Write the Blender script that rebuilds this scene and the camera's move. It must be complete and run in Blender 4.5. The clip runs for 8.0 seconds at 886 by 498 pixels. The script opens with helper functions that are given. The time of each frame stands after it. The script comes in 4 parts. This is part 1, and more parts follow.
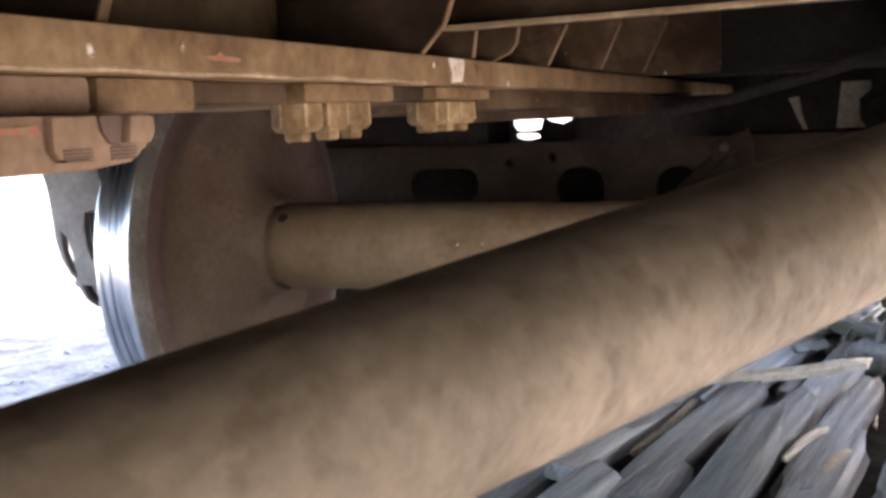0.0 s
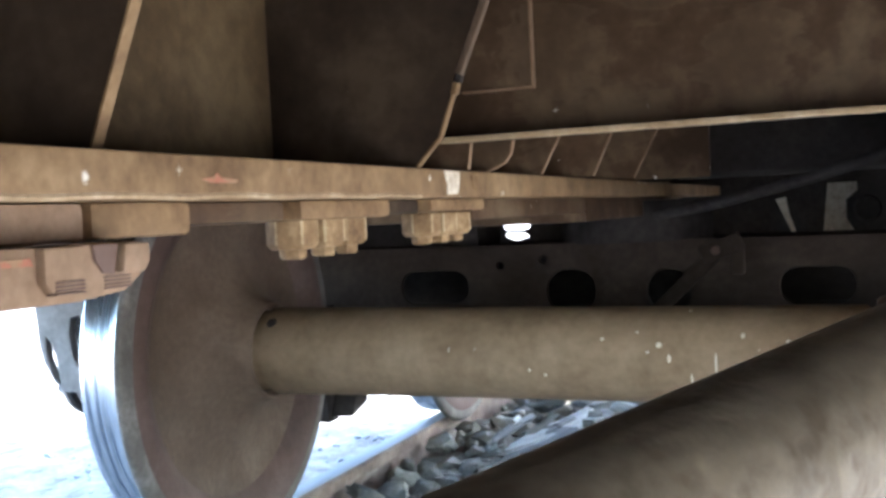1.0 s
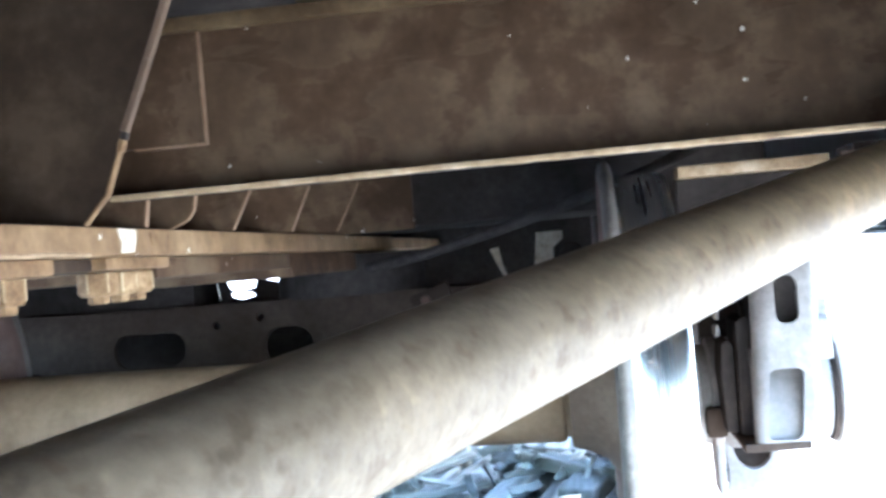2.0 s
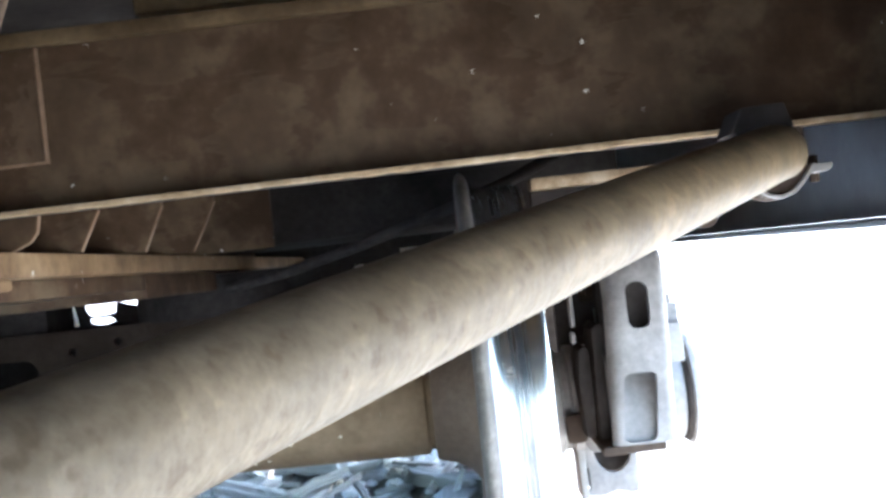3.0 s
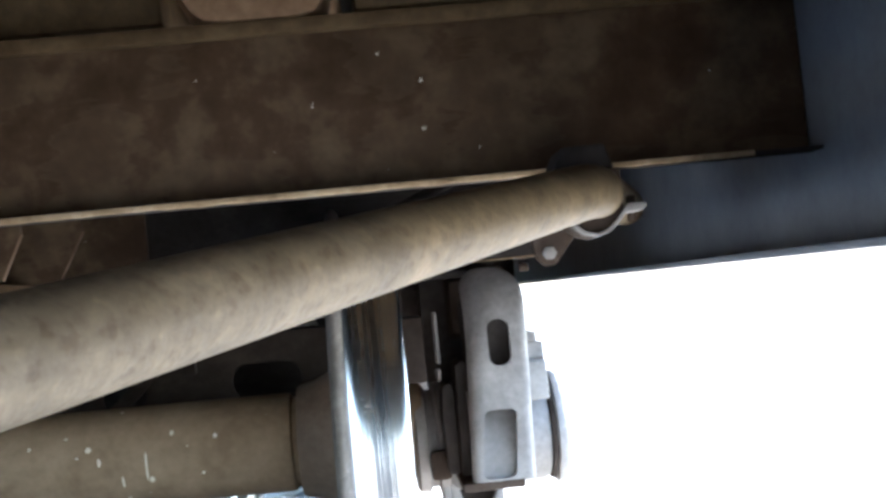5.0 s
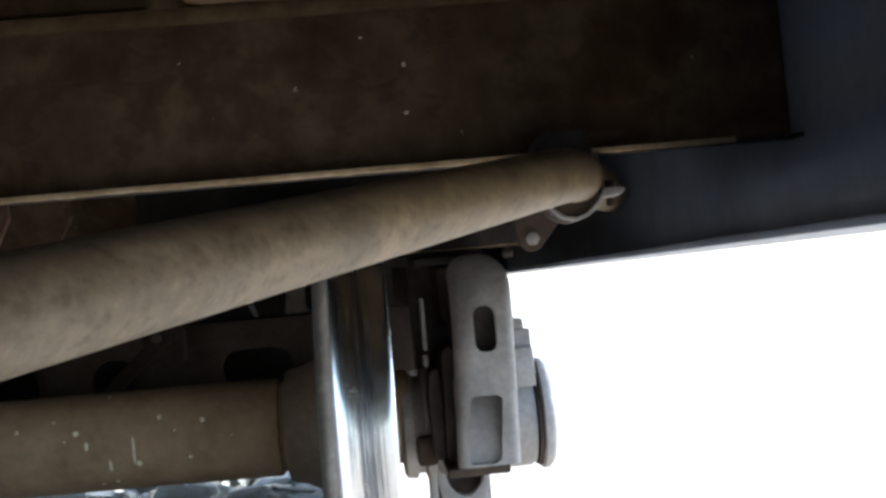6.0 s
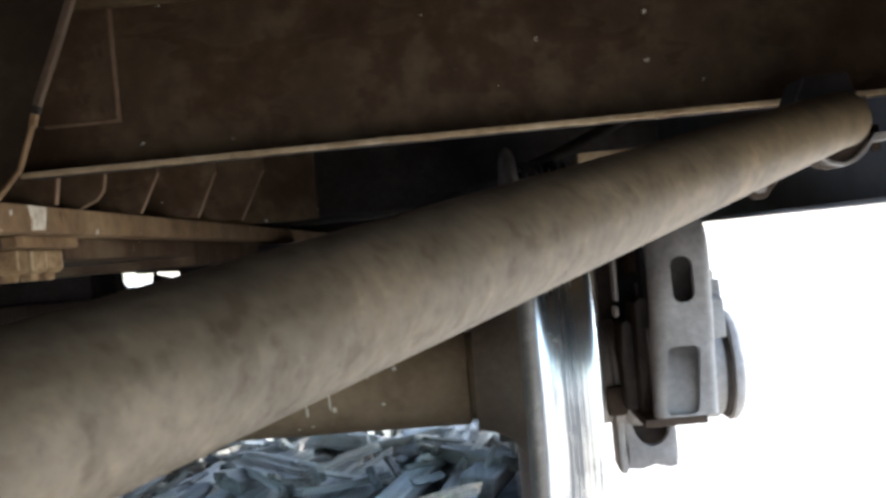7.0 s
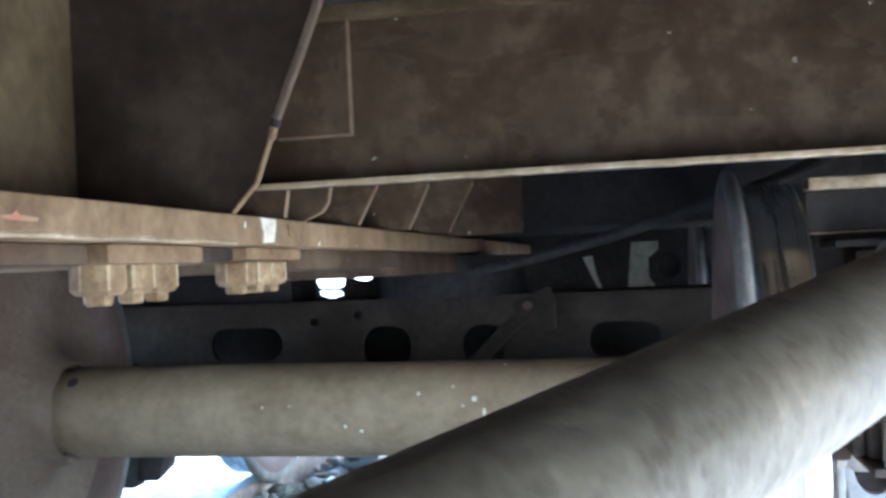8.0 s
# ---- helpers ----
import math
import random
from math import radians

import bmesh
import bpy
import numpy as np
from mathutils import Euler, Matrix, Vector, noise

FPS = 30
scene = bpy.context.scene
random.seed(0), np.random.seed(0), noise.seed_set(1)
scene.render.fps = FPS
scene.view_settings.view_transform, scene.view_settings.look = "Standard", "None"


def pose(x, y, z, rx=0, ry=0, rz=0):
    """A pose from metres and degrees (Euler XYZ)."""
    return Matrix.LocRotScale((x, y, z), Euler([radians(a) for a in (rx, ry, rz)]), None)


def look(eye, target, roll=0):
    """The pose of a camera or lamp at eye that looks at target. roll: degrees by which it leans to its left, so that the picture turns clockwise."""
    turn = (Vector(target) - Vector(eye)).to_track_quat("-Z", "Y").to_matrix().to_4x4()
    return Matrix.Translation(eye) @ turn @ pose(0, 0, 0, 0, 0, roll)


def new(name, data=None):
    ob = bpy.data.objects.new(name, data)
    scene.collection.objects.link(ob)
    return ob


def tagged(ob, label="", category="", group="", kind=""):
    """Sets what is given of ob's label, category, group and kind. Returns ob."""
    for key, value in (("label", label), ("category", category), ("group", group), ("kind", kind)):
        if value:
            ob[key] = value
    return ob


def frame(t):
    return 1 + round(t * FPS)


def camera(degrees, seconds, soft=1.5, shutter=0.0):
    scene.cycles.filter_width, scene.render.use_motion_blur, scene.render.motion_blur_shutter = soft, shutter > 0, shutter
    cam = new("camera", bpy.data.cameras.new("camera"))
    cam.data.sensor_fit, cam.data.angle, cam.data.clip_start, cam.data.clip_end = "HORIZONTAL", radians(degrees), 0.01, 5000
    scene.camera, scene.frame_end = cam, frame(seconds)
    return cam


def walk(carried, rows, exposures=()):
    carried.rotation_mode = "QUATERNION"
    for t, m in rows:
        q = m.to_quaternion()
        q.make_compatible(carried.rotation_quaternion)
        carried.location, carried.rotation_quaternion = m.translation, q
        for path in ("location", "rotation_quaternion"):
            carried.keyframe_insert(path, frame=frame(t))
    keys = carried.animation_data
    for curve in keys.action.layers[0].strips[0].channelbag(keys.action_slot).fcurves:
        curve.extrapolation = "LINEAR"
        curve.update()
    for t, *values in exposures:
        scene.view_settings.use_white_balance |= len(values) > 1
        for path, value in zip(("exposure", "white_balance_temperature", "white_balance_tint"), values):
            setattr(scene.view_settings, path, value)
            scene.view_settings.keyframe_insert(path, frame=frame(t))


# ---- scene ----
cam = camera(43.4, 8.0, soft=3.1, shutter=0.2)
PATH = [
    (0.0, pose(0.585, -2.120, 0.696, 83.44, 2.86, 20.90)),
    (0.1, pose(0.573, -2.110, 0.702, 83.55, 2.68, 20.24)),
    (0.2, pose(0.565, -2.105, 0.706, 83.86, 2.50, 19.94)),
    (0.3, pose(0.563, -2.099, 0.711, 84.21, 2.10, 20.06)),
    (0.4, pose(0.564, -2.098, 0.712, 84.79, 2.10, 20.36)),
    (0.5, pose(0.569, -2.109, 0.713, 85.42, 2.06, 20.72)),
    (0.8, pose(0.568, -2.104, 0.717, 87.05, 2.55, 20.80)),
    (1.0, pose(0.567, -2.102, 0.717, 88.23, 2.86, 20.15)),
    (1.2, pose(0.586, -2.105, 0.716, 89.39, 3.37, 18.32)),
    (1.5, pose(0.637, -2.124, 0.708, 90.49, 3.63, 14.20)),
    (1.7, pose(0.659, -2.117, 0.710, 90.49, 3.86, 11.63)),
    (2.0, pose(0.648, -2.108, 0.705, 90.35, 4.97, 7.13)),
    (2.2, pose(0.657, -2.117, 0.693, 90.48, 5.85, 4.97)),
    (3.3, pose(0.671, -2.109, 0.701, 90.71, 6.48, -0.49)),
    (3.5, pose(0.675, -2.111, 0.703, 90.91, 6.52, -1.11)),
    (4.0, pose(0.703, -2.116, 0.700, 91.80, 6.57, -2.03)),
    (4.5, pose(0.741, -2.116, 0.710, 91.76, 6.45, -2.73)),
    (4.7, pose(0.753, -2.119, 0.697, 92.28, 6.08, -2.98)),
    (5.8, pose(0.776, -2.129, 0.668, 92.15, 5.21, -4.60)),
    (6.0, pose(0.781, -2.130, 0.669, 91.81, 5.23, -3.66)),
    (6.2, pose(0.770, -2.132, 0.675, 91.30, 5.48, -2.68)),
    (6.5, pose(0.694, -2.135, 0.660, 91.18, 5.44, -1.84)),
    (7.0, pose(0.624, -2.137, 0.675, 90.03, 5.40, 1.62)),
    (7.2, pose(0.603, -2.121, 0.680, 90.04, 5.19, 3.18)),
    (7.5, pose(0.582, -2.112, 0.688, 90.21, 4.82, 5.74)),
    (8.0, pose(0.556, -2.086, 0.703, 90.93, 2.70, 10.54)),
]
walk(cam, PATH, exposures=[(0.0, 3.30, 6714, 23), (0.5, 3.58, 5881, 10), (1.0, 3.82, 5557, 9), (1.5, 4.42, 4909, 4), (2.2, 4.65, 4954, 5), (3.5, 3.78, 5300, 6), (4.5, 3.80, 5230, 6), (6.0, 2.30, 5640, 7), (7.0, 2.70, 5695, 7), (7.5, 3.12, 5603, 6), (7.75, 3.48, 5400, 4), (8.0, 4.12, 4677, 1)])

# ---- daylight ----
SUN_ELEV, SUN_AZ = radians(42), radians(52)      # afternoon sun reaching in under the open side
world = bpy.data.worlds.new("daylight")
scene.world = world
world.use_nodes = True
wt = world.node_tree
sky = wt.nodes.new("ShaderNodeTexSky")
sky.sky_type, sky.sun_disc = "NISHITA", False
sky.sun_elevation, sky.sun_rotation = SUN_ELEV, SUN_AZ
sky.dust_density, sky.ozone_density = 1.6, 0.8
wt.nodes["Background"].inputs["Strength"].default_value = 0.15
wt.links.new(sky.outputs["Color"], wt.nodes["Background"].inputs["Color"])
sun = new("sun", bpy.data.lights.new("sun", "SUN"))
sun.data.energy, sun.data.angle, sun.data.color = 3.2, radians(0.55), (1.0, 0.95, 0.87)
SUN_DIR = Vector((math.sin(SUN_AZ) * math.cos(SUN_ELEV), math.cos(SUN_AZ) * math.cos(SUN_ELEV), math.sin(SUN_ELEV)))
sun.matrix_world = look(SUN_DIR * 20, (0, 0, 0))


# ---- materials ----
def surface(name, low, mid, high, scale=5.0, grain=60.0, rough=0.8, metal=0.0, bump=0.25, depth=0.004, stretch=(1, 1, 1),
            specks=0.0, speck_colour=(0.75, 0.72, 0.66), contrast=0.22, vary=0.0, flat=6.0, gloss=0.22, stains=None):
    """Weathered surface: broad patches, fine grain, relief, and a few pale specks."""
    m = bpy.data.materials.new(name)
    m.use_nodes = True
    nt, b = m.node_tree, m.node_tree.nodes["Principled BSDF"]
    n, l = nt.nodes.new, nt.links.new
    co, mp = n("ShaderNodeTexCoord"), n("ShaderNodeMapping")
    mp.inputs["Scale"].default_value = stretch
    l(co.outputs["Object"], mp.inputs["Vector"])
    big, fine = n("ShaderNodeTexNoise"), n("ShaderNodeTexNoise")
    for t, s, d in ((big, scale, flat), (fine, grain, min(flat, 5.0))):
        t.inputs["Scale"].default_value, t.inputs["Detail"].default_value, t.inputs["Roughness"].default_value = s, d, 0.62
        l(mp.outputs["Vector"], t.inputs["Vector"])
    ramp = n("ShaderNodeValToRGB")
    e = ramp.color_ramp.elements
    e[0].position, e[0].color = 0.5 - contrast, (*low, 1)
    e[1].position, e[1].color = 0.5 + contrast, (*high, 1)
    k = ramp.color_ramp.elements.new(0.5)
    k.color = (*mid, 1)
    add = n("ShaderNodeMath")
    add.operation = "MULTIPLY_ADD"
    l(fine.outputs["Fac"], add.inputs[0])
    add.inputs[1].default_value = 0.45
    sub = n("ShaderNodeMath")
    sub.operation = "ADD"
    l(big.outputs["Fac"], sub.inputs[0])
    sub.inputs[1].default_value = -0.225
    l(sub.outputs[0], add.inputs[2])
    l(add.outputs[0], ramp.inputs["Fac"])
    colour = ramp.outputs["Color"]
    if stains:
        # dried splashes: warped cells with paler bodies and a faint rim
        wn, wv, cell, body, rim = n("ShaderNodeTexNoise"), n("ShaderNodeVectorMath"), n("ShaderNodeTexVoronoi"), n("ShaderNodeValToRGB"), n("ShaderNodeMix")
        wn.inputs["Scale"].default_value, wn.inputs["Detail"].default_value = 11, 4
        wv.operation = "MULTIPLY_ADD"
        l(wn.outputs["Color"], wv.inputs[0])
        wv.inputs[1].default_value = (0.11, 0.05, 0.11)
        l(co.outputs["Object"], wv.inputs[2])
        cell.inputs["Scale"].default_value = 9
        l(wv.outputs[0], cell.inputs["Vector"])
        hue = n("ShaderNodeSeparateColor")
        l(cell.outputs["Color"], hue.inputs[0])
        size = n("ShaderNodeMath")
        size.operation = "MULTIPLY_ADD"
        l(hue.outputs[0], size.inputs[0])
        size.inputs[1].default_value, size.inputs[2].default_value = -0.55, 0.28
        away = n("ShaderNodeMath")
        away.operation = "ADD"
        l(cell.outputs["Distance"], away.inputs[0])
        l(size.outputs[0], away.inputs[1])
        e2 = body.color_ramp.elements
        e2[0].position, e2[0].color = 0.2, (0.5, 0.5, 0.5, 1)
        e2[1].position, e2[1].color = 0.4, (0, 0, 0, 1)
        for pos, val in ((0.31, 0.55), (0.345, 0.75), (0.37, 0.3)):
            e2.new(pos).color = (val, val, val, 1)
        l(away.outputs[0], body.inputs["Fac"])
        rim.data_type = "RGBA"
        fac = n("ShaderNodeMath")
        fac.operation = "MULTIPLY"
        l(body.outputs["Color"], fac.inputs[0])
        l(big.outputs["Fac"], fac.inputs[1])
        l(fac.outputs[0], rim.inputs["Factor"])
        l(colour, rim.inputs["A"])
        rim.inputs["B"].default_value = (*stains, 1)
        colour = rim.outputs["Result"]
    if vary:
        info, hsv, rng = n("ShaderNodeObjectInfo"), n("ShaderNodeHueSaturation"), n("ShaderNodeMapRange")
        rng.inputs["To Min"].default_value, rng.inputs["To Max"].default_value = 1 - vary, 1 + vary
        l(info.outputs["Random"], rng.inputs["Value"])
        l(rng.outputs["Result"], hsv.inputs["Value"])
        l(colour, hsv.inputs["Color"])
        colour = hsv.outputs["Color"]
    if specks:
        v, rnd, lt, mix = n("ShaderNodeTexVoronoi"), n("ShaderNodeMath"), n("ShaderNodeMath"), n("ShaderNodeMix")
        warp, wadd = n("ShaderNodeTexNoise"), n("ShaderNodeVectorMath")
        warp.inputs["Scale"].default_value = 120
        wadd.operation = "MULTIPLY_ADD"
        l(warp.outputs["Color"], wadd.inputs[0])
        wadd.inputs[1].default_value = (0.012, 0.012, 0.012)
        l(co.outputs["Object"], wadd.inputs[2])
        v.inputs["Scale"].default_value = 26
        l(wadd.outputs[0], v.inputs["Vector"])
        sep = n("ShaderNodeSeparateColor")
        l(v.outputs["Color"], sep.inputs[0])
        rnd.operation = "MULTIPLY"
        l(sep.outputs[0], rnd.inputs[0])
        l(sep.outputs[1], rnd.inputs[1])
        sc = n("ShaderNodeMath")
        sc.operation = "MULTIPLY"
        l(rnd.outputs[0], sc.inputs[0])
        sc.inputs[1].default_value = specks
        lt.operation = "LESS_THAN"
        l(v.outputs["Distance"], lt.inputs[0])
        l(sc.outputs[0], lt.inputs[1])
        mix.data_type = "RGBA"
        l(lt.outputs[0], mix.inputs["Factor"])
        l(colour, mix.inputs["A"])
        mix.inputs["B"].default_value = (*speck_colour, 1)
        colour = mix.outputs["Result"]
    l(colour, b.inputs["Base Color"])
    rr = n("ShaderNodeMapRange")
    rr.inputs["To Min"].default_value, rr.inputs["To Max"].default_value = max(0.05, rough - 0.14), min(1, rough + 0.12)
    l(fine.outputs["Fac"], rr.inputs["Value"])
    l(rr.outputs["Result"], b.inputs["Roughness"])
    b.inputs["Metallic"].default_value = metal
    b.inputs["Specular IOR Level"].default_value = gloss
    b1, b2 = n("ShaderNodeBump"), n("ShaderNodeBump")
    b1.inputs["Strength"].default_value, b1.inputs["Distance"].default_value = bump, depth * 2
    b2.inputs["Strength"].default_value, b2.inputs["Distance"].default_value = bump, depth * 0.4
    l(big.outputs["Fac"], b1.inputs["Height"])
    l(fine.outputs["Fac"], b2.inputs["Height"])
    l(b1.outputs["Normal"], b2.inputs["Normal"])
    l(b2.outputs["Normal"], b.inputs["Normal"])
    return m


DUSTY = surface("dusty_brown_steel", (0.11, 0.064, 0.031), (0.213, 0.137, 0.07), (0.315, 0.222, 0.125), 7, 70, 0.75, bump=0.35, specks=0.12)
AXLE = surface("dusty_axle_steel", (0.158, 0.108, 0.063), (0.222, 0.158, 0.096), (0.282, 0.208, 0.134), 8, 60, 0.7, bump=0.25, specks=0.1)
WEB = surface("stained_underframe_paint", (0.047, 0.027, 0.015), (0.073, 0.044, 0.025), (0.123, 0.088, 0.052), 8, 30, 0.7, bump=0.2, specks=0.12, contrast=0.16, flat=4.0, gloss=0.15, stains=(0.116, 0.084, 0.05))
# near-black steel; in hollows and under flanges its colour stands in for shade
DARK = surface("soot_and_shade_steel", (0.027, 0.024, 0.022), (0.045, 0.039, 0.036), (0.075, 0.065, 0.059), 6, 50, 0.9, bump=0.3, gloss=0.02)
SILL = surface("olive_brown_sill_paint", (0.052, 0.032, 0.014), (0.085, 0.055, 0.026), (0.14, 0.098, 0.05), 5, 50, 0.75, bump=0.2, contrast=0.18, flat=3.0)
EDGE = surface("worn_flange_edge", (0.2, 0.135, 0.075), (0.34, 0.25, 0.15), (0.5, 0.4, 0.28), 14, 110, 0.7, bump=0.4)
# underframe paint at about half tone: the gussets' missing light is in the colour
GUSSET = surface("shade_toned_underframe_paint", (0.024, 0.0155, 0.0105), (0.037, 0.025, 0.0165), (0.064, 0.045, 0.029), 7, 40, 0.75, bump=0.2, specks=0.08, contrast=0.18, flat=4.0, gloss=0.12)
ORANGE = surface("orange_brown_steel", (0.13, 0.075, 0.04), (0.2, 0.125, 0.07), (0.28, 0.185, 0.11), 9, 70, 0.75, bump=0.35, contrast=0.2)
RUST = surface("rust_brown_casting", (0.13, 0.08, 0.046), (0.2, 0.13, 0.08), (0.29, 0.2, 0.135), 9, 80, 0.85, bump=0.4)
NUT = surface("rusty_nut_steel", (0.125, 0.074, 0.035), (0.22, 0.142, 0.07), (0.37, 0.265, 0.145), 25, 140, 0.75, bump=0.5)
NUTEDGE = surface("worn_nut_edges", (0.24, 0.16, 0.085), (0.39, 0.295, 0.17), (0.51, 0.42, 0.27), 25, 140, 0.7, bump=0.4)
# dark casting; on the side frames' inner parts it also stands in for shade
BOLSTER = surface("sooty_and_shaded_casting", (0.037, 0.0275, 0.0215), (0.057, 0.0425, 0.0335), (0.086, 0.066, 0.052), 6, 50, 0.85, bump=0.3, gloss=0.05)
CAST = surface("grey_casting", (0.12, 0.108, 0.1), (0.205, 0.19, 0.18), (0.29, 0.275, 0.262), 8, 90, 0.5, bump=0.3, depth=0.003, gloss=0.45)
WHEEL = surface("brown_wheel_plate", (0.082, 0.055, 0.037), (0.13, 0.09, 0.062), (0.19, 0.138, 0.098), 4, 70, 0.7, bump=0.2)
SKIRT = surface("faded_side_sill_paint", (0.18, 0.196, 0.222), (0.24, 0.262, 0.295), (0.3, 0.325, 0.36), 5, 60, 0.5, bump=0.15)
GROUND = surface("pale_trodden_earth", (0.21, 0.187, 0.157), (0.39, 0.353, 0.3), (0.53, 0.488, 0.425), 9, 45, 0.95, bump=0.9, depth=0.02, contrast=0.2)
CINDER = surface("dark_cinder_bed", (0.06, 0.053, 0.045), (0.13, 0.116, 0.1), (0.22, 0.2, 0.175), 14, 90, 0.95, bump=0.8, depth=0.012)
RAILM = surface("rusty_rail_steel", (0.11, 0.08, 0.06), (0.2, 0.15, 0.115), (0.3, 0.25, 0.2), 8, 60, 0.8, bump=0.4)
RAILTOP = surface("worn_rail_head", (0.2, 0.2, 0.2), (0.3, 0.3, 0.3), (0.42, 0.42, 0.42), 4, 120, 0.5, metal=0.3, bump=0.1, stretch=(1, 0.05, 1))
WOOD = surface("weathered_grey_wood", (0.15, 0.152, 0.14), (0.36, 0.365, 0.34), (0.52, 0.525, 0.49), 3, 22, 0.8, bump=0.7, depth=0.005, stretch=(12, 0.5, 12), vary=0.5, contrast=0.3)
PALE = surface("fresh_split_wood", (0.36, 0.3, 0.21), (0.55, 0.48, 0.36), (0.7, 0.64, 0.52), 3, 20, 0.75, bump=0.6, stretch=(9, 0.8, 9))
TIMBER = surface("tan_weathered_timber", (0.13, 0.1, 0.066), (0.22, 0.178, 0.125), (0.32, 0.27, 0.2), 3, 20, 0.8, bump=0.6, stretch=(9, 0.8, 9))
STONE = surface("grey_ballast_stone", (0.3, 0.3, 0.3), (0.45, 0.45, 0.44), (0.6, 0.6, 0.58), 9, 60, 0.9, bump=0.6)
BALLAST = surface("tan_grey_ballast", (0.14, 0.125, 0.1), (0.27, 0.25, 0.21), (0.42, 0.4, 0.36), 16, 80, 0.9, bump=0.5)
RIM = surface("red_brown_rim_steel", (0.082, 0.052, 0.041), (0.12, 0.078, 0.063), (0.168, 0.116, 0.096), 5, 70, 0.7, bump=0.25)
FLANGE = surface("rubbed_flange_steel", (0.1, 0.088, 0.077), (0.15, 0.135, 0.12), (0.26, 0.24, 0.22), 10, 90, 0.6, metal=0.2, bump=0.2, depth=0.002)
RED = surface("faded_red_chalk", (0.27, 0.17, 0.1), (0.34, 0.13, 0.085), (0.3, 0.19, 0.12), 50, 160, 0.9, contrast=0.1)
PAINT = surface("pale_paint_and_lit_steel", (0.4, 0.33, 0.24), (0.6, 0.54, 0.43), (0.72, 0.67, 0.58), 30, 120, 0.85)


def tread_metal():
    """Rubbed steel: streaks round the wheel, scratches across it, dull blue-grey stains."""
    m = bpy.data.materials.new("polished_tread_steel")
    m.use_nodes = True
    nt, b = m.node_tree, m.node_tree.nodes["Principled BSDF"]
    n, l = nt.nodes.new, nt.links.new
    co = n("ShaderNodeTexCoord")

    def tex(stretch, detail, rough=0.6):
        mp, t = n("ShaderNodeMapping"), n("ShaderNodeTexNoise")
        mp.inputs["Scale"].default_value = stretch
        l(co.outputs["Object"], mp.inputs["Vector"])
        t.inputs["Scale"].default_value, t.inputs["Detail"].default_value, t.inputs["Roughness"].default_value = 1.0, detail, rough
        l(mp.outputs["Vector"], t.inputs["Vector"])
        return t.outputs["Fac"]

    streak, stain = tex((110, 1.2, 1.2), 4), tex((30, 9, 9), 4)
    r = n("ShaderNodeValToRGB")
    e = r.color_ramp.elements
    e[0].position, e[0].color = 0.42, (0.19, 0.205, 0.23, 1)
    e[1].position, e[1].color = 0.53, (0.6, 0.62, 0.64, 1)
    mixed = n("ShaderNodeMath")
    mixed.operation = "MULTIPLY_ADD"
    l(stain, mixed.inputs[0])
    mixed.inputs[1].default_value = 0.3
    half = n("ShaderNodeMath")
    half.operation = "MULTIPLY"
    l(streak, half.inputs[0])
    half.inputs[1].default_value = 0.7
    l(half.outputs[0], mixed.inputs[2])
    l(mixed.outputs[0], r.inputs["Fac"])
    l(r.outputs["Color"], b.inputs["Base Color"])
    q = n("ShaderNodeMapRange")
    q.inputs["From Min"].default_value, q.inputs["From Max"].default_value = 0.35, 0.65
    q.inputs["To Min"].default_value, q.inputs["To Max"].default_value = 0.32, 0.17
    l(mixed.outputs[0], q.inputs["Value"])
    l(q.outputs["Result"], b.inputs["Roughness"])
    b.inputs["Metallic"].default_value = 1.0
    return m


